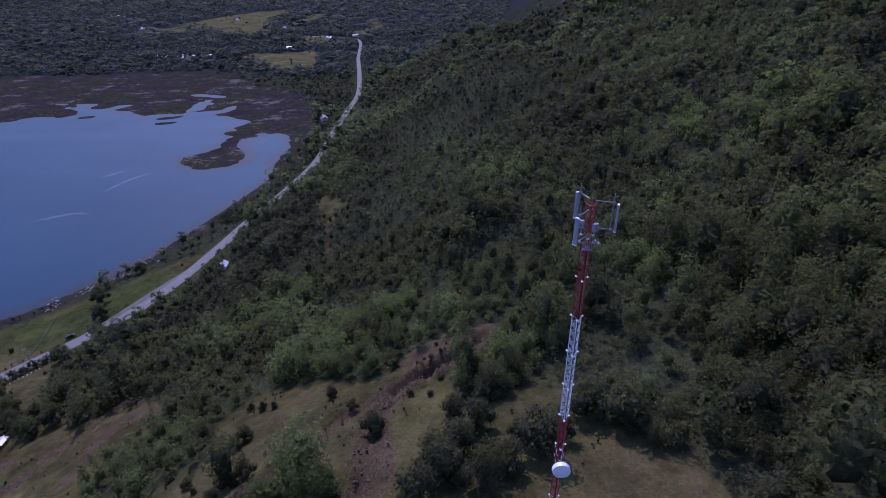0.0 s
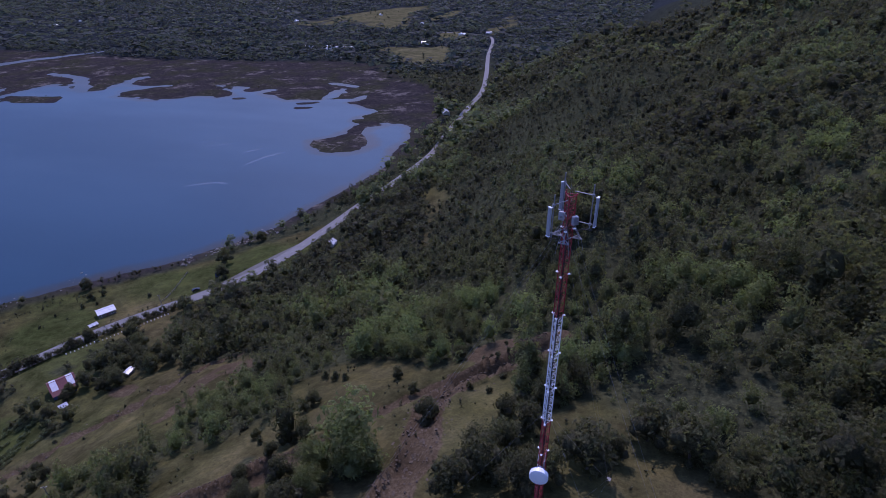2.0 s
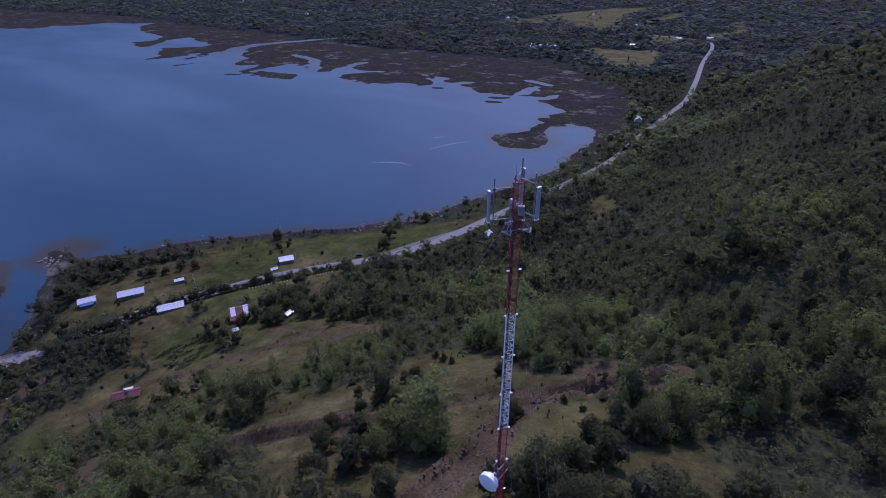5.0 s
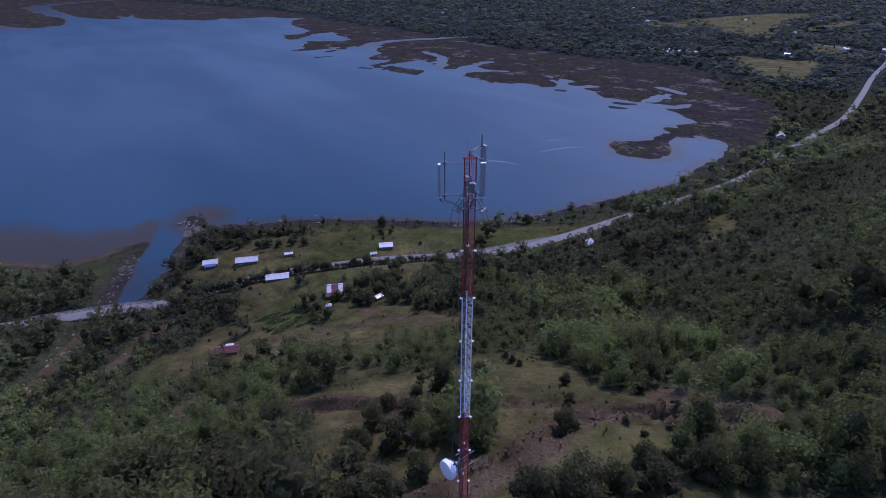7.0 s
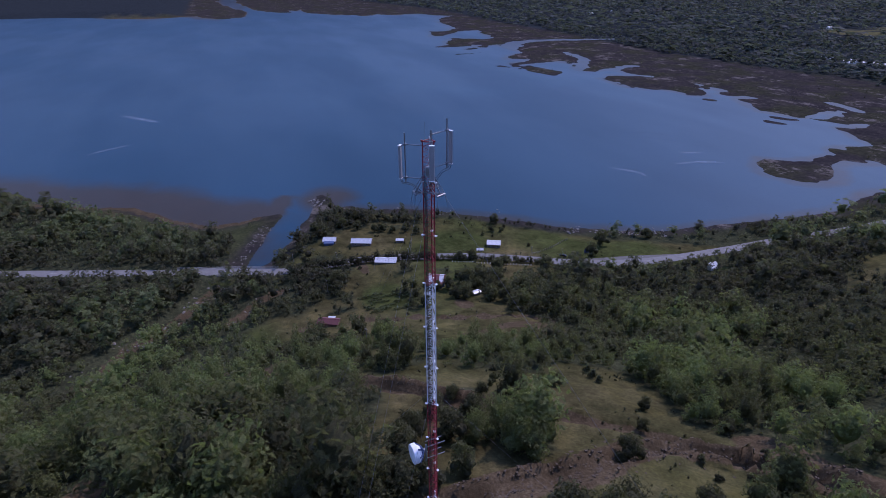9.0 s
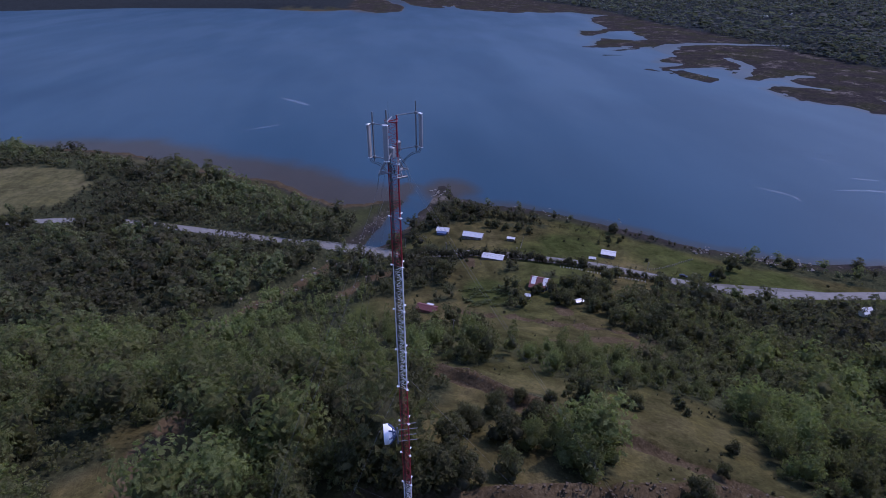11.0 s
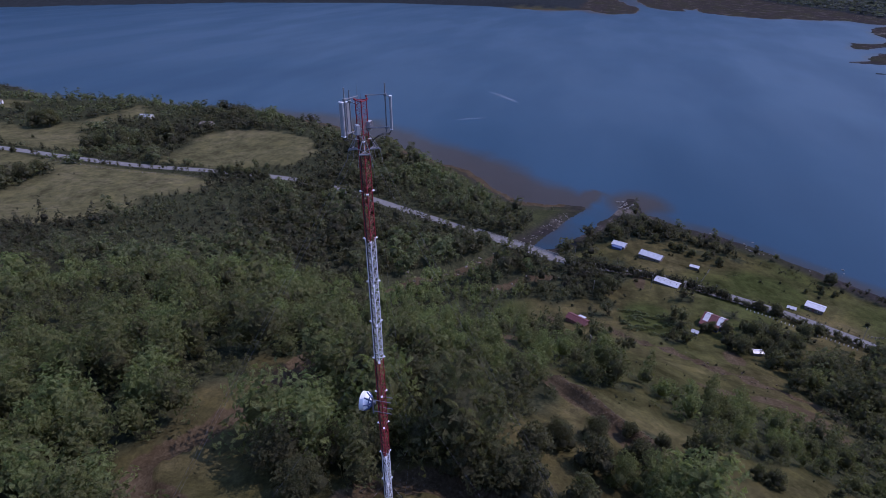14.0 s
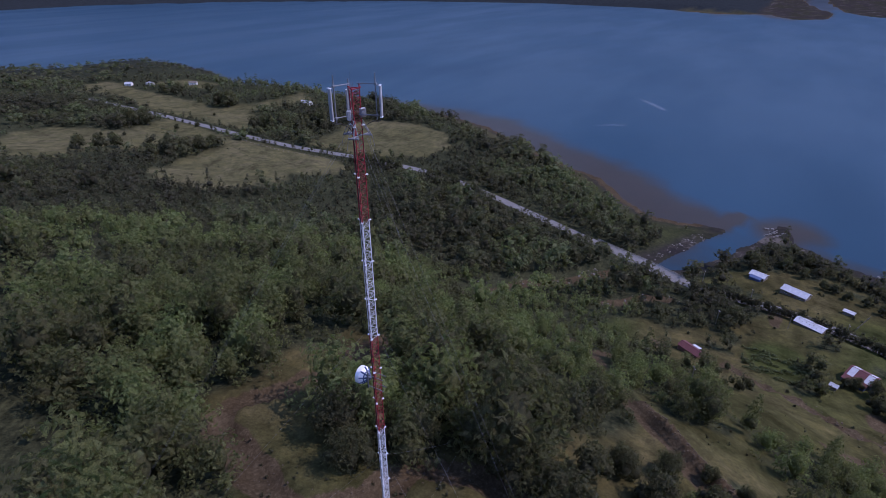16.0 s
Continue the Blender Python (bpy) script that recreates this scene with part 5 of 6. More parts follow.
def guy_wires():
    """Wires to three concrete anchors."""
    for k in range(3):
        a = radians(198.6 + 120 * k)
        ax, ay = MX + math.cos(a) * 39, MY + math.sin(a) * 39
        az = put_height(ax, ay)
        anchor = new("guy_anchor")
        anchor.matrix_basis = pose(ax, ay, az, 0, 0, math.degrees(a))
        tagged(anchor, "low concrete guy anchor block in the grass", "anchor", "guy anchors")
        bm = bmesh.new()
        box(bm, 0.9, 0.7, 0.5, Matrix.Translation((0, 0, -0.25)), 0.04)
        part("block", bm, M_CONCRETE, anchor)
        bm = bmesh.new()
        rod(bm, (-0.2, 0, 0.1), (-0.55, 0, 0.62), 0.04, 8)
        part("stay_rod", bm, M_GALV, anchor)
        top = Vector((ax - math.cos(a) * 0.5, ay - math.sin(a) * 0.5, az + 0.6))
        n = Vector((-math.sin(a), math.cos(a), 0))
        ends = [(153.3, 0.6, n * 0.3), (153.3, 0.6, n * -0.3), (139.5, 0.33, n * 0), (126.5, 0.33, n * 0), (112.0, 0.33, n * 0)]
        for z, out, shift in ends:
            up = Vector((MX + math.cos(a) * out, MY + math.sin(a) * out, z)) + shift
            cu = bpy.data.curves.new("guy_wire", "CURVE")
            cu.dimensions, cu.bevel_depth, cu.bevel_resolution = "3D", 0.005, 0
            sp = cu.splines.new("POLY")
            sp.points.add(10)
            for i in range(11):
                p = top.lerp(up, i / 10) - Vector((0, 0, 0.45 * math.sin(i / 10 * math.pi)))
                sp.points[i].co = (*p, 1)
            cu.materials.append(M_GALV)
            wire = new("guy_wire", cu)
            tagged(wire, "thin steel guy wire from mast to anchor", "guy wire", "guy wires")


guy_wires()


# ---- houses, sheds and yards by the lake ----
def gable(bm, w, l, eave, rise, over, thick, half):
    """One slope of a gable roof along y; half is -1 or 1."""
    run = w / 2 + over
    dz = rise * run / (w / 2)
    p = [(0, -l / 2 - over, eave + rise), (0, l / 2 + over, eave + rise), (half * run, l / 2 + over, eave + rise - dz), (half * run, -l / 2 - over, eave + rise - dz)]
    vs = [bm.verts.new(q) for q in p] + [bm.verts.new((q[0], q[1], q[2] - thick)) for q in p]
    for f in ((0, 1, 2, 3), (7, 6, 5, 4), (0, 4, 5, 1), (1, 5, 6, 2), (2, 6, 7, 3), (3, 7, 4, 0)):
        bm.faces.new([vs[i] for i in f])
    bmesh.ops.recalc_face_normals(bm, faces=bm.faces)


def house(name, x, y, turn, w, l, eave, rise, roof, wall, label, category="house", openings=True, sink=0.0):
    ob = new(name)
    ob.matrix_basis = pose(x, y, put_height(x, y) - sink, 0, 0, turn)
    tagged(ob, label, category, "lakeside buildings")
    t = 0.14
    for s in (-1, 1):
        bm = bmesh.new()
        box(bm, t, l, eave + 0.8, pose(s * (w / 2 - t / 2), 0, -0.8))
        part("side_wall", bm, wall, ob)
        bm = bmesh.new()
        e = s * (l / 2 - t / 2)
        pts = [(-w / 2 + t, -0.8), (w / 2 - t, -0.8), (w / 2 - t, eave), (0, eave + rise - 0.05), (-w / 2 + t, eave)]
        a = [bm.verts.new((px, e - t / 2, pz)) for px, pz in pts]
        b = [bm.verts.new((px, e + t / 2, pz)) for px, pz in pts]
        bm.faces.new(a)
        bm.faces.new(b[::-1])
        for i in range(5):
            bm.faces.new([a[i], b[i], b[(i + 1) % 5], a[(i + 1) % 5]])
        bmesh.ops.recalc_face_normals(bm, faces=bm.faces)
        part("gable_wall", bm, wall, ob)
        bm = bmesh.new()
        gable(bm, w, l, eave, rise, 0.35, 0.06, s)
        part("roof_slope", bm, roof, ob)
    bm = bmesh.new()
    box(bm, 0.24, l + 0.72, 0.07, pose(0, 0, eave + rise - 0.015))
    part("ridge_cap", bm, roof, ob)
    if openings:
        for s in (-1, 1):
            for k in (-0.28, 0.28):
                bm = bmesh.new()
                box(bm, 0.05, 1.1, 1.0, pose(s * (w / 2 + 0.02), k * l, 0.9))
                win = part("window", bm, M_LIME, ob, "white window frame")
                bm = bmesh.new()
                box(bm, 0.03, 0.92, 0.82, pose(s * (w / 2 + 0.045), k * l, 0.99))
                part("pane", bm, M_GLASS, win)
        bm = bmesh.new()
        box(bm, 0.06, 0.9, 2.0, pose(w / 2 + 0.03, 0, 0))
        door = part("door", bm, M_BROWN, ob, "brown plank door")
        bm = bmesh.new()
        box(bm, 0.05, 0.05, 0.12, pose(w / 2 + 0.08, 0.36, 1.0))
        part("handle", bm, M_GALV, door)
    return ob


def lean_to(ob, side, l, w, low, high, roof, wall, shift=0.0):
    """A low room with a single-pitch roof against a long wall."""
    bm = bmesh.new()
    box(bm, w, l, low + 0.6, pose(side + math.copysign(w / 2, side), shift, -0.6))
    part("lean_to_wall", bm, wall, ob)
    bm = bmesh.new()
    s = math.copysign(1, side)
    p = [(side, shift - l / 2 - 0.2, high), (side, shift + l / 2 + 0.2, high), (side + s * (w + 0.3), shift + l / 2 + 0.2, low), (side + s * (w + 0.3), shift - l / 2 - 0.2, low)]
    vs = [bm.verts.new(q) for q in p] + [bm.verts.new((q[0], q[1], q[2] + 0.06)) for q in p]
    for f in ((0, 1, 2, 3), (7, 6, 5, 4), (0, 4, 5, 1), (1, 5, 6, 2), (2, 6, 7, 3), (3, 7, 4, 0)):
        bm.faces.new([vs[i] for i in f])
    bmesh.ops.recalc_face_normals(bm, faces=bm.faces)
    part("lean_to_roof", bm, roof, ob)


ALONG = -20
h = house("cottage", -281, 62, ALONG, 6, 8.0, 2.4, 1.3, M_ZINC, M_BOARD, "small board cottage with a pale zinc roof by the river mouth")
lean_to(h, 3.0, 6, 2.2, 1.9, 2.4, M_BLUE, M_BLUE)
house("farmhouse", -267, 80, ALONG - 4, 6.5, 12.5, 2.5, 1.5, M_ZINC, M_BOARD, "long board farmhouse with a bright zinc roof in the meadow")
h = house("barn", -231, 86, ALONG - 4, 6, 12, 2.2, 1.1, M_ZINC, M_BOARD, "low barn with a patched whitish zinc roof beside the road", "barn", False)
for k in range(7):
    bm = bmesh.new()
    box(bm, 0.5, 0.28, 0.05, pose(1.1 + 0.5 * (k % 2), -4.8 + 1.6 * k, 2.2 + 1.1 - 0.37 * (1.1 + 0.5 * (k % 2)) - 0.02, 0, 20, 0))
    part("roof_patch", bm, M_BOARD, h, "dark roof patch")
house("cabin", -237, 159, ALONG - 8, 6.0, 8.2, 2.6, 1.0, M_ZINC, M_BOARD, "small wooden cabin with a pale zinc roof on mown grass")
h = house("homestead", -190, 102, ALONG - 6, 7.5, 9.0, 3.6, 1.7, M_RUST, M_BLUE, "blue-walled house with a red and white striped metal roof")
for k in (-1, 1):
    for s in (-1, 1):
        bm = bmesh.new()
        gable(bm, 7.5, 1.6, 3.63, 1.7, 0.33, 0.05, s)
        part("roof_sheet", bm, M_ZINC, h, "white roof sheet").location = (0, k * 2.9, 0)
lean_to(h, 3.75, 8, 2.6, 2.6, 3.5, M_RUST, M_BLUE, -0.5)
h = house("shed", -168, 42, -28, 4.5, 9.0, 2.2, 1.0, M_RUST, M_BROWN, "brown-red open shed with a rusty roof on the slope", "shed", False)
lean_to(h, -2.25, 3, 1.5, 1.8, 2.2, M_ZINC, M_BOARD, 0.5)
house("garden_shelter", -259, 103, ALONG, 2.6, 4.6, 2.0, 0.4, M_ZINC, M_BOARD, "small open garden shelter with a zinc roof", "shelter", False)
house("hen_house", -230, 146, ALONG, 2.4, 3.6, 1.5, 0.6, M_ZINC, M_BOARD, "low hen house with a pale tin roof", "hen house", False)
house("wood_store", -168, 115, ALONG + 30, 2.4, 3.6, 1.8, 0.5, M_ZINC, M_BOARD, "small woodshed with a whitish tin roof among scrap", "shed", False)
house("outhouse", -176, 92, ALONG, 2.0, 2.4, 1.9, 0.5, M_ZINC, M_BOARD, "small outhouse with a tin roof", "outhouse", False)
house("roadside_cabin", -157, 258, 10, 4.5, 6.0, 2.4, 1.5, M_ZINC, M_LIME, "small white cabin among trees above the road")
house("lodge", -213, 634, 30, 8, 16, 3.0, 2.0, M_ZINC, M_LIME, "white-roofed lodge by the far road")
for x, y, turn, w, l, roof, what in ((-417, -424, 10, 7, 13, M_ZINC, "white farmhouse on the pasture"), (-408, -341, 15, 7, 12, M_BOARD, "grey farm barn on the pasture"), (-343, -384, 20, 7, 10, M_RUST, "red-roofed farmhouse among tall trees"), (-389, -691, 0, 7, 12, M_ZINC, "pale farmhouse near the far shore"), (-371, -711, 30, 6, 9, M_ZINC, "pale farm cottage near the far shore"), (-420, -640, 40, 6, 10, M_BOARD, "grey farm shed near the far shore")):
    house("farmhouse", x, y, turn, w, l, 2.8, 1.8, roof, M_LIME, what)
for x, y, turn, l in ((-700, 1108, 72, 46), (-655, 1118, 74, 40), (-622, 1130, 70, 34), (-665, 1100, 75, 30)):
    house("greenhouse", x, y, turn, 14, l, 2.6, 2.2, M_ZINC, M_LIME, "long white-roofed greenhouse in the far valley", "greenhouse", False)
for i, (x, y) in enumerate([(-1098, 1647), (-923, 1932), (-759, 2073), (-478, 1238), (-460, 1225), (-445, 1412), (-430, 1405), (-1849, 1362), (-1504, 2121), (-1223, 2109), (-1803, 1334), (-1863, 1471), (-1443, 2072), (-381, 1455), (-648, 1657), (-630, 1640), (-2780, 1652)]):
    house("far_house", x, y, i * 37 % 180, 9, 15, 3.2, 2.4, M_ZINC, M_LIME, "small white house far off in the valley")


# ---- bridge, vehicles, poles, fences, stones ----
def build_bridge():
    ob = new("road_bridge")
    on = [k for k in range(len(RX)) if RX[k] < -240 and -34 < RY[k] < 28]
    cx, cy = RX[on].mean(), RY[on].mean()
    ob.matrix_basis = pose(cx, cy, 0)
    tagged(ob, "concrete road bridge with railings over the creek mouth", "bridge")
    for a, b in zip(on[:-1], on[1:]):
        p, q = Vector((RX[a] - cx, RY[a] - cy, RZ[a])), Vector((RX[b] - cx, RY[b] - cy, RZ[b]))
        d = q - p
        m = Matrix.Translation((p + q) / 2) @ pose(0, 0, 0, 0, 0, math.degrees(math.atan2(d.y, d.x)))
        bm = bmesh.new()
        box(bm, d.length + 0.02, 8.6, 0.35, m @ Matrix.Translation((0, 0, -0.5)))
        for s in (-2.6, 0, 2.6):
            box(bm, d.length + 0.02, 0.5, 1.0, m @ Matrix.Translation((0, s, -1.45)))
        part("deck_span", bm, M_CONCRETE, ob)
        for s in (-4.15, 4.15):
            bm = bmesh.new()
            box(bm, d.length + 0.02, 0.3, 0.32, m @ Matrix.Translation((0, s, -0.14)))
            part("kerb", bm, M_CONCRETE, ob)
            bm = bmesh.new()
            for z in (0.6, 1.05):
                box(bm, d.length + 0.02, 0.10, 0.10, m @ Matrix.Translation((0, s, z)))
            part("rail", bm, M_CONCRETE, ob)
            bm = bmesh.new()
            box(bm, 0.16, 0.16, 1.05, m @ Matrix.Translation((0, s, 0.1)))
            part("rail_post", bm, M_CONCRETE, ob)
    for k in (on[3], on[len(on) // 2], on[-4]):
        bm = bmesh.new()
        box(bm, 0.9, 7.0, RZ[k] + 1.5, Matrix.Translation((RX[k] - cx, RY[k] - cy, -3.0)) @ pose(0, 0, 0, 0, 0, -20 + 90))
        part("pier", bm, M_CONCRETE, ob)


build_bridge()


def car(x, y, turn, z, paint, label):
    ob = new("car")
    ob.matrix_basis = pose(x, y, z, 0, 0, turn)
    tagged(ob, label, "car", "parked cars")
    bm = bmesh.new()
    side = [(-2.15, 0.35), (2.15, 0.35), (2.2, 0.75), (1.25, 0.95), (0.6, 1.45), (-1.2, 1.48), (-1.95, 0.98), (-2.2, 0.85)]
    a = [bm.verts.new((px, -0.85 + (0.12 if pz > 1.2 else 0), pz)) for px, pz in side]
    b = [bm.verts.new((px, 0.85 - (0.12 if pz > 1.2 else 0), pz)) for px, pz in side]
    bm.faces.new(a)
    bm.faces.new(b[::-1])
    for i in range(len(side)):
        bm.faces.new([a[i], b[i], b[(i + 1) % 8], a[(i + 1) % 8]])
    bmesh.ops.recalc_face_normals(bm, faces=bm.faces)
    part("body", bm, paint, ob)
    for p, s, r in (((0.98, 0, 1.02), (0.06, 1.3, 0.5), -50), ((-1.62, 0, 1.02), (0.06, 1.3, 0.5), 50)):
        bm = bmesh.new()
        box(bm, *s, pose(*p, 0, r, 0))
        part("windscreen", bm, M_GLASS, ob)
    for sx in (-1.35, 1.35):
        for sy in (-0.8, 0.8):
            bm = bmesh.new()
            rod(bm, (sx, sy - 0.1, 0.32), (sx, sy + 0.1, 0.32), 0.32, 14)
            wheel = part("wheel", bm, M_TYRE, ob)
            bm = bmesh.new()
            rod(bm, (sx, sy - 0.105, 0.32), (sx, sy + 0.105, 0.32), 0.19, 10)
            part("rim", bm, M_GALV, wheel)


def road_z(x, y):
    k = int(np.hypot(RX - x, RY - y).argmin())
    return float(RZ[k]) + 0.07


# paved lay-by beside the road
def build_layby():
    k = [i for i in range(len(RX)) if 186 < RY[i] < 262 and RX[i] < -170]
    rows = []
    for i in k:
        t = (RY[i] - 186) / 76
        w = 5.0 * math.sin(math.pi * min(1, max(0, t)))
        rows += [(RX[i] - 3.4, RY[i] - 1.2, RZ[i] + 0.04), (RX[i] - 3.6 - w, RY[i] - 1.6 - w * 0.4, RZ[i] + 0.03)]
    ob = quads_ob("pavement", rows, grid_quads(2, len(k)), M_GRAVEL)
    tagged(ob, "pale gravel and asphalt lay-by beside the road", "lay-by", kind="structure")


build_layby()
car(-203.5, 189, 60, road_z(-203, 189), M_CAR, "dark car parked on the road shoulder")


def pole(x, y, hgt, label="wooden utility pole with a crossarm"):
    ob = new("utility_pole")
    ob.matrix_basis = pose(x, y, put_height(x, y) - 0.3)
    tagged(ob, label, "pole", "utility poles")
    bm = bmesh.new()
    rod(bm, (0, 0, 0), (0, 0, hgt), 0.13, 8, 0.09)
    part("shaft", bm, M_POST, ob)
    bm = bmesh.new()
    box(bm, 1.5, 0.1, 0.12, pose(0, 0, hgt - 0.5, 0, 0, 30))
    part("crossarm", bm, M_POST, ob)
    for s in (-0.6, 0.6):
        bm = bmesh.new()
        rod(bm, (s * 0.866, s * 0.5, hgt - 0.4), (s * 0.866, s * 0.5, hgt - 0.22), 0.045, 6)
        part("insulator", bm, M_DISH, ob)


for x, y, hgt in ((-104, 46, 8), (-222, 77, 8), (-245, 60, 8), (-209, 170, 8), (-232, 100, 8), (-258, 36, 8), (-176, 224, 8), (-208, 48, 8)):
    pole(x, y, hgt)


def sign_board():
    x, y = -201, 205
    ob = new("billboard")
    ob.matrix_basis = pose(x, y, put_height(x, y) - 0.2, 0, 0, 70)
    tagged(ob, "dark blue roadside board on wooden posts by the lay-by", "billboard")
    bm = bmesh.new()
    box(bm, 4.2, 0.08, 2.0, pose(0, 0, 2.4))
    part("board", bm, M_BLUE, ob)
    for s in (-1.9, -0.6, 0.6, 1.9):
        bm = bmesh.new()
        rod(bm, (s, 0.1, 0), (s, 0.1, 4.3), 0.08, 6)
        part("post", bm, M_POST, ob)


sign_board()


def fence(points, gap, hgt, width, mat, rails, label, cap=None):
    ob = new("fence")
    x0, y0 = points[0]
    ob.matrix_basis = pose(x0, y0, 0)
    tagged(ob, label, "fence", "fences")
    line = np.array(points, float)
    along = np.concatenate([[0], np.cumsum(np.hypot(*np.diff(line, axis=0).T))])
    s = np.arange(0, along[-1], gap)
    px, py = np.interp(s, along, line[:, 0]), np.interp(s, along, line[:, 1])
    pz = ground_height(px, py)[0]
    bm = bmesh.new()
    box(bm, width, width, hgt + 0.3)
    first = part("post", bm, mat, ob)
    first.location = (px[0] - x0, py[0] - y0, pz[0] - 0.3)
    for i in range(1, len(px)):
        share("post", first.data, ob, pose(px[i] - x0, py[i] - y0, pz[i] - 0.3))
    for z in rails:
        for i in range(len(px) - 1):
            bm = bmesh.new()
            rod(bm, (px[i] - x0, py[i] - y0, pz[i] + z), (px[i + 1] - x0, py[i + 1] - y0, pz[i + 1] + z), 0.035, 4)
            part("rail", bm, M_POST, ob)


fence([(-217.6, 122.5), (-214, 131.5), (-209, 142.5), (-202.5, 156.5), (-198.5, 165.5)], 1.7, 0.75, 0.32, M_LIME, (), "row of short white-painted stakes along a lawn")
fence([(-262, 112), (-251, 108), (-240, 104)], 2.2, 1.2, 0.16, M_POST, (0.9,), "grey wooden garden fence")
fence([(-213.5, 174), (-217, 182), (-219.5, 189), (-226, 202), (-230, 210)], 2.2, 1.4, 0.2, M_POST, (0.7, 1.2), "grey wooden rail fence near the lay-by")
fence([(-236, 100), (-228, 124), (-219, 148), (-207, 172)], 3.0, 1.2, 0.14, M_POST, (0.9,), "grey wooden post fence along the road")
fence([(-292, -190), (-276, -240), (-262, -300), (-262, -380)], 5.0, 1.2, 0.2, M_POST, (0.9,), "wooden pasture fence along the road")


def stone_mesh(seed):
    r = np.random.default_rng(seed)
    v, f = cube_ball(2)
    ob = quads_ob("rock", v * (0.7 + 0.5 * r.random((len(v), 1))) * np.array([1, 0.8, 0.55]), f, M_STONE)
    bm = bmesh.new()
    bm.from_mesh(ob.data)
    bmesh.ops.remove_doubles(bm, verts=bm.verts, dist=0.25)
    bm.to_mesh(ob.data)
    bm.free()
    scene.collection.objects.unlink(ob)
    return ob.data


STONES = [stone_mesh(90 + k) for k in range(4)]
stone_rng = np.random.default_rng(5)


def stones(around, count, away, lo, hi, label, group):
    for _ in range(count):
        k = stone_rng.integers(0, len(around))
        x, y = np.array(around[k]) + stone_rng.normal(size=2) * away
        s = lo + (hi - lo) * stone_rng.random() ** 2
        ob = share("rock", STONES[int(stone_rng.integers(0, 4))], None, pose(x, y, max(put_height(x, y), -0.2) + 0.15 * s, 0, 0, stone_rng.random() * 360) @ Matrix.Scale(s, 4))
        tagged(ob, label, "rock", group)


stones([(-361, 66), (-357, 69)], 22, 4, 0.5, 1.6, "pale boulder on the river-mouth spit", "spit boulders")
stones([(-296, 11), (-286, 7), (-306, 15), (-318, 20), (-328, 25)], 60, 2.4, 0.25, 0.8, "pale boulder on the river bank", "river boulders")
stones([(-326, 123), (-315, 140), (-305, 152), (-291, 184)], 24, 4, 0.4, 1.2, "dark boulder at the lake edge", "shore boulders")
stones([(-246, 226), (-236, 242), (-228, 258), (-220, 275)], 90, 4, 0.4, 1.3, "pale rubble boulder below the lay-by", "shore boulders")
stones([tuple(p) for p in TRACKS[5]], 40, 2.5, 0.2, 0.8, "pale stone in a dry side channel", "creek boulders")
stones([tuple(p) for p in CREEK[1:6]], 80, 4, 0.3, 1.1, "pale boulder in the creek bed", "creek boulders")


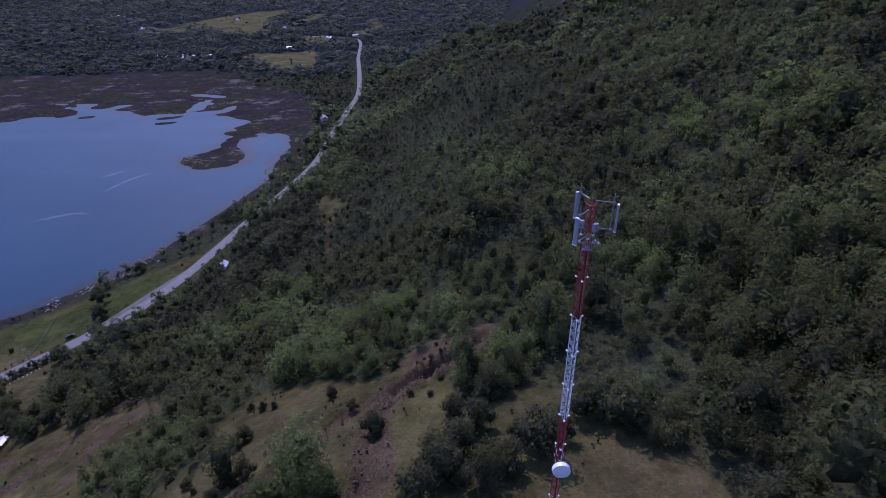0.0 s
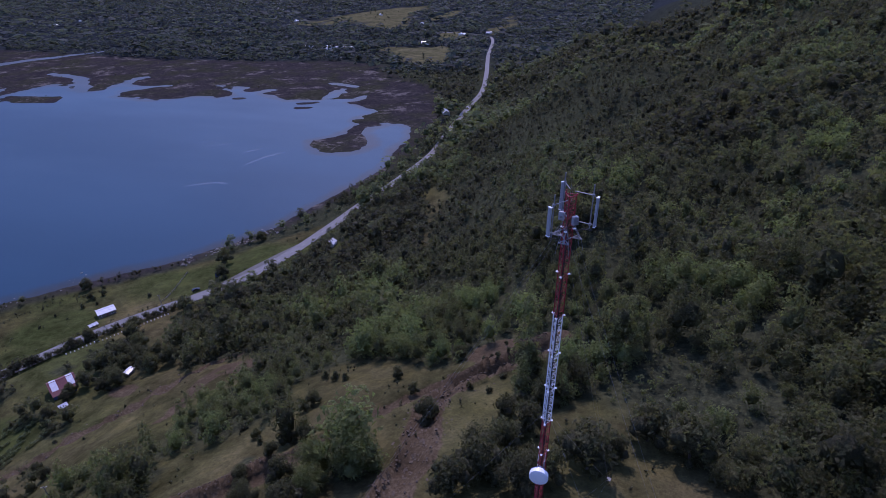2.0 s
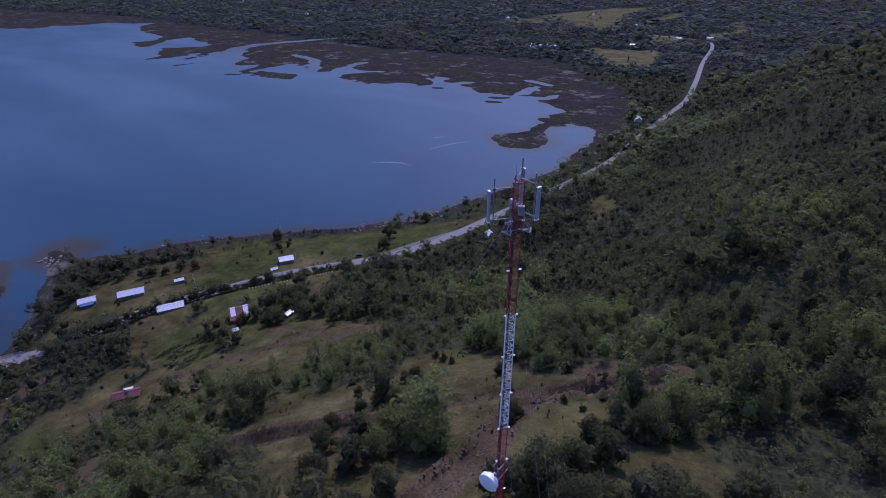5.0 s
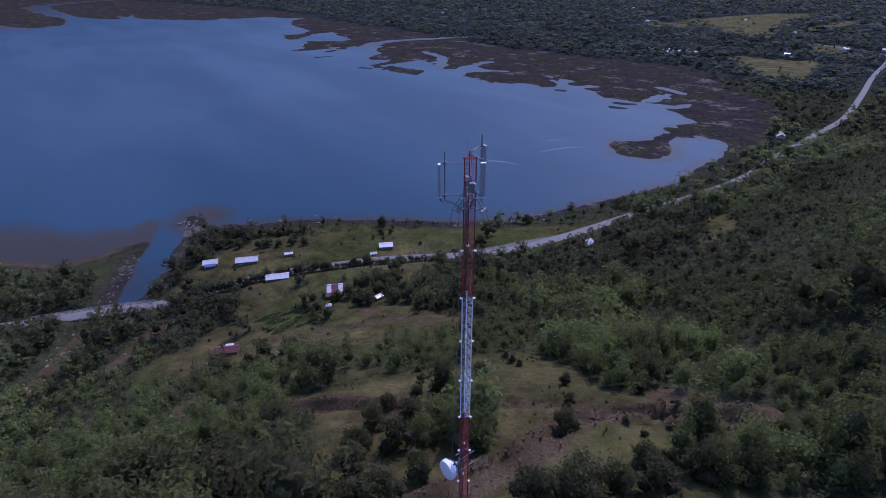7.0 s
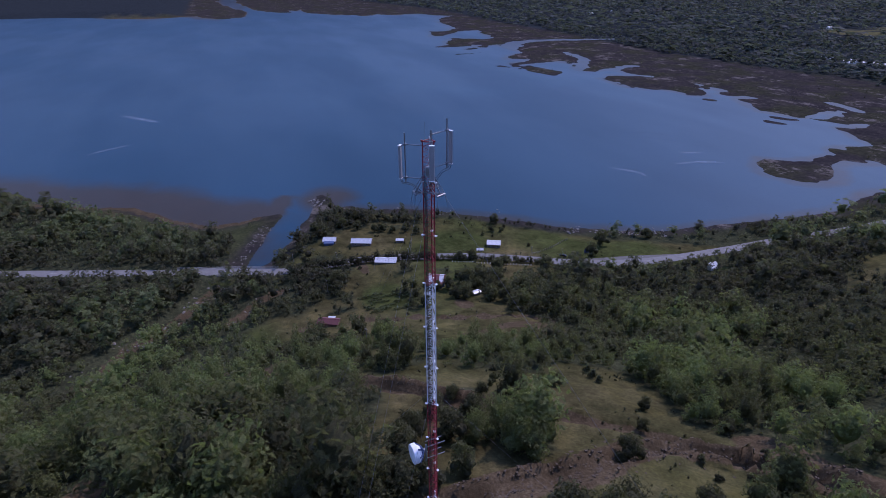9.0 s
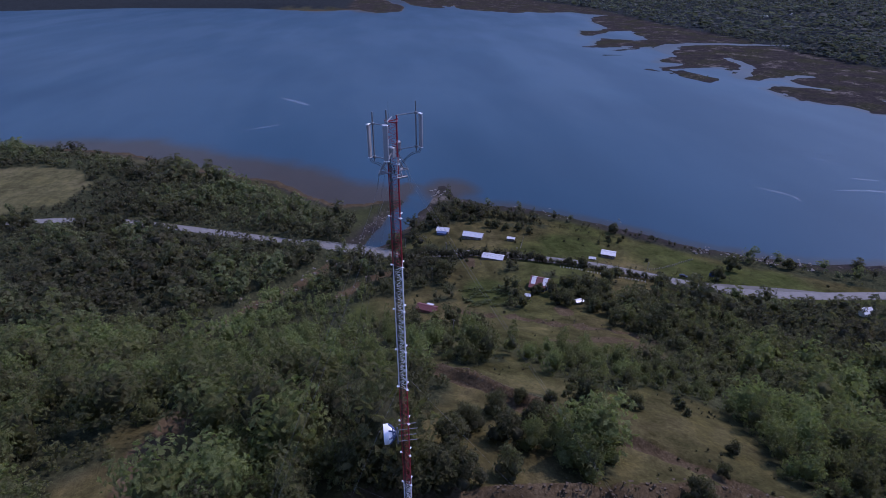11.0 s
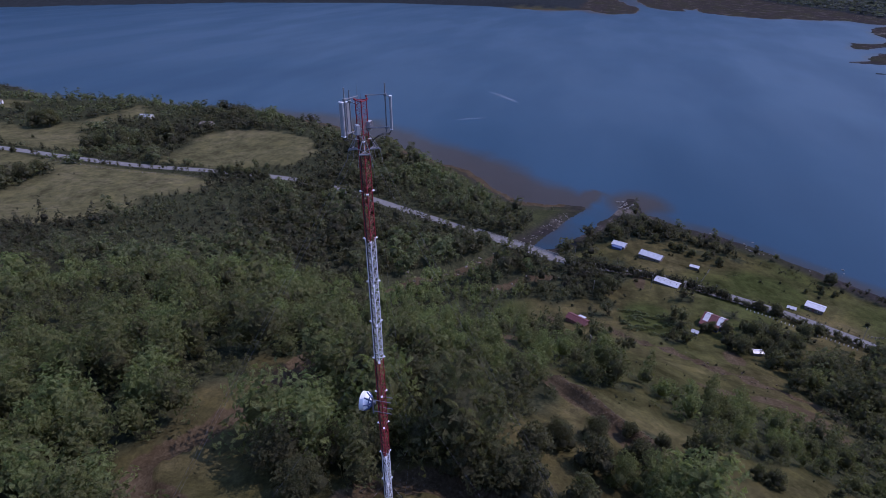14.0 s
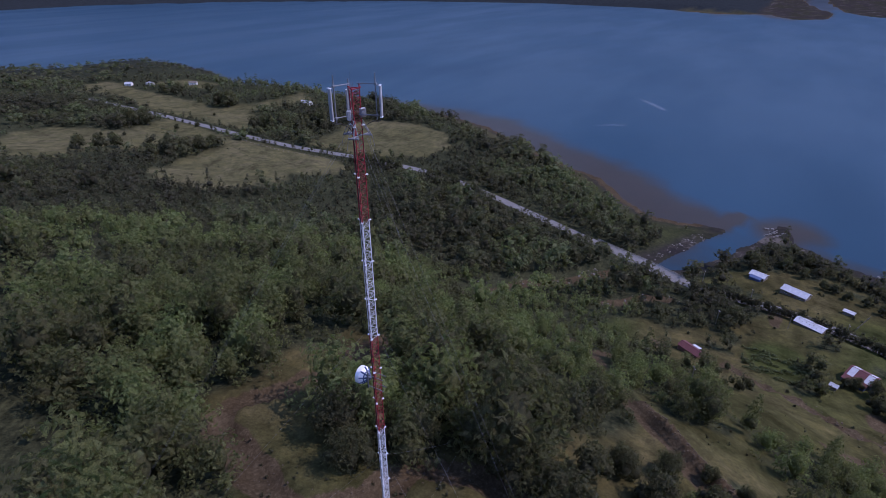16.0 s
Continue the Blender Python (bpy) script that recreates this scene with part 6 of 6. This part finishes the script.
def clods(lines, name, count, spread_out, lo, hi, label):
    """Loose lumps of dug earth along a track."""
    v0, f0 = cube_ball(1)
    vs, fs = [], []
    for k in range(count):
        line = lines[k % len(lines)]
        i = stone_rng.integers(0, len(line) - 1)
        x, y = line[i] + (line[i + 1] - line[i]) * stone_rng.random() + stone_rng.normal(size=2) * spread_out
        s = lo + (hi - lo) * stone_rng.random() ** 2.5
        vs.append(np.array([x, y, 0]) + v0 * s * (0.6 + 0.6 * stone_rng.random((len(v0), 1))) * np.array([1, 1, 0.7]))
        fs.append(f0 + k * len(v0))
    v = np.vstack(vs)
    centre = v.reshape(count, -1, 3).mean(1)
    v[:, 2] += np.repeat(ground_height(centre[:, 0], centre[:, 1])[0], len(v0))
    tagged(quads_ob(name, v, np.vstack(fs), M_CLOD), label, "rubble", kind="stuff")


clods([TRACKS[1]], "track_rubble", 1800, 2.3, 0.08, 0.42, "dark clods and rubble on the dug-up dirt track")
clods([BANK], "bank_rubble", 450, 1.0, 0.06, 0.28, "dark clods of the heaped earth bank")
clods([TRACKS[2][5:]], "loop_rubble", 350, 2.0, 0.08, 0.35, "small clods beside the dirt track loop")
clods([TRACKS[3]], "bench_rubble", 400, 2.0, 0.12, 0.5, "earth lumps along the cut bench above the houses")


def foam(points, width):
    """A band of broken foam lying on the water."""
    line = np.array(points, float)
    q = np.linspace(0, len(line) - 1, 41)
    k = np.arange(len(line))
    line = np.stack([np.interp(q, k, line[:, 0]), np.interp(q, k, line[:, 1])], 1)
    t = np.gradient(line, axis=0)
    n = np.stack([-t[:, 1], t[:, 0]], 1) / np.hypot(t[:, 0], t[:, 1])[:, None]
    taper = np.sin(np.linspace(0.05, math.pi - 0.05, len(line)))
    rows = [(-1, 0), (-0.4, 0.7), (0, 1), (0.4, 0.7), (1, 0)]
    v = np.stack([np.column_stack([line + n * (o * width / 2) * taper[:, None] ** 0.5, np.full(len(line), 0.05)]) for o, _ in rows], 1).reshape(-1, 3)
    e = np.stack([taper ** 0.5 * f for _, f in rows], 1).ravel()
    ob = quads_ob("foam_streak", v, grid_quads(len(rows), len(line)), M_FOAM, [("edge", "FLOAT", e)])
    tagged(ob, "thin broken pale foam streak on the lake", "foam", "foam streaks")


foam([(-429, 412), (-416, 425), (-403, 437), (-389, 450), (-375, 462)], 5)
foam([(-333, 378), (-332, 396), (-329, 418), (-322, 434), (-312, 448)], 9)
foam([(-440, 402), (-430, 440), (-412, 456), (-392, 462)], 7)
foam([(-356, 322), (-340, 336), (-325, 348), (-308, 346)], 12)
foam([(-360, 420), (-352, 436), (-345, 452)], 9)
foam([(-560, -134), (-578, -106), (-592, -82)], 12)
foam([(-740, -130), (-720, -105), (-690, -80), (-668, -62)], 22)
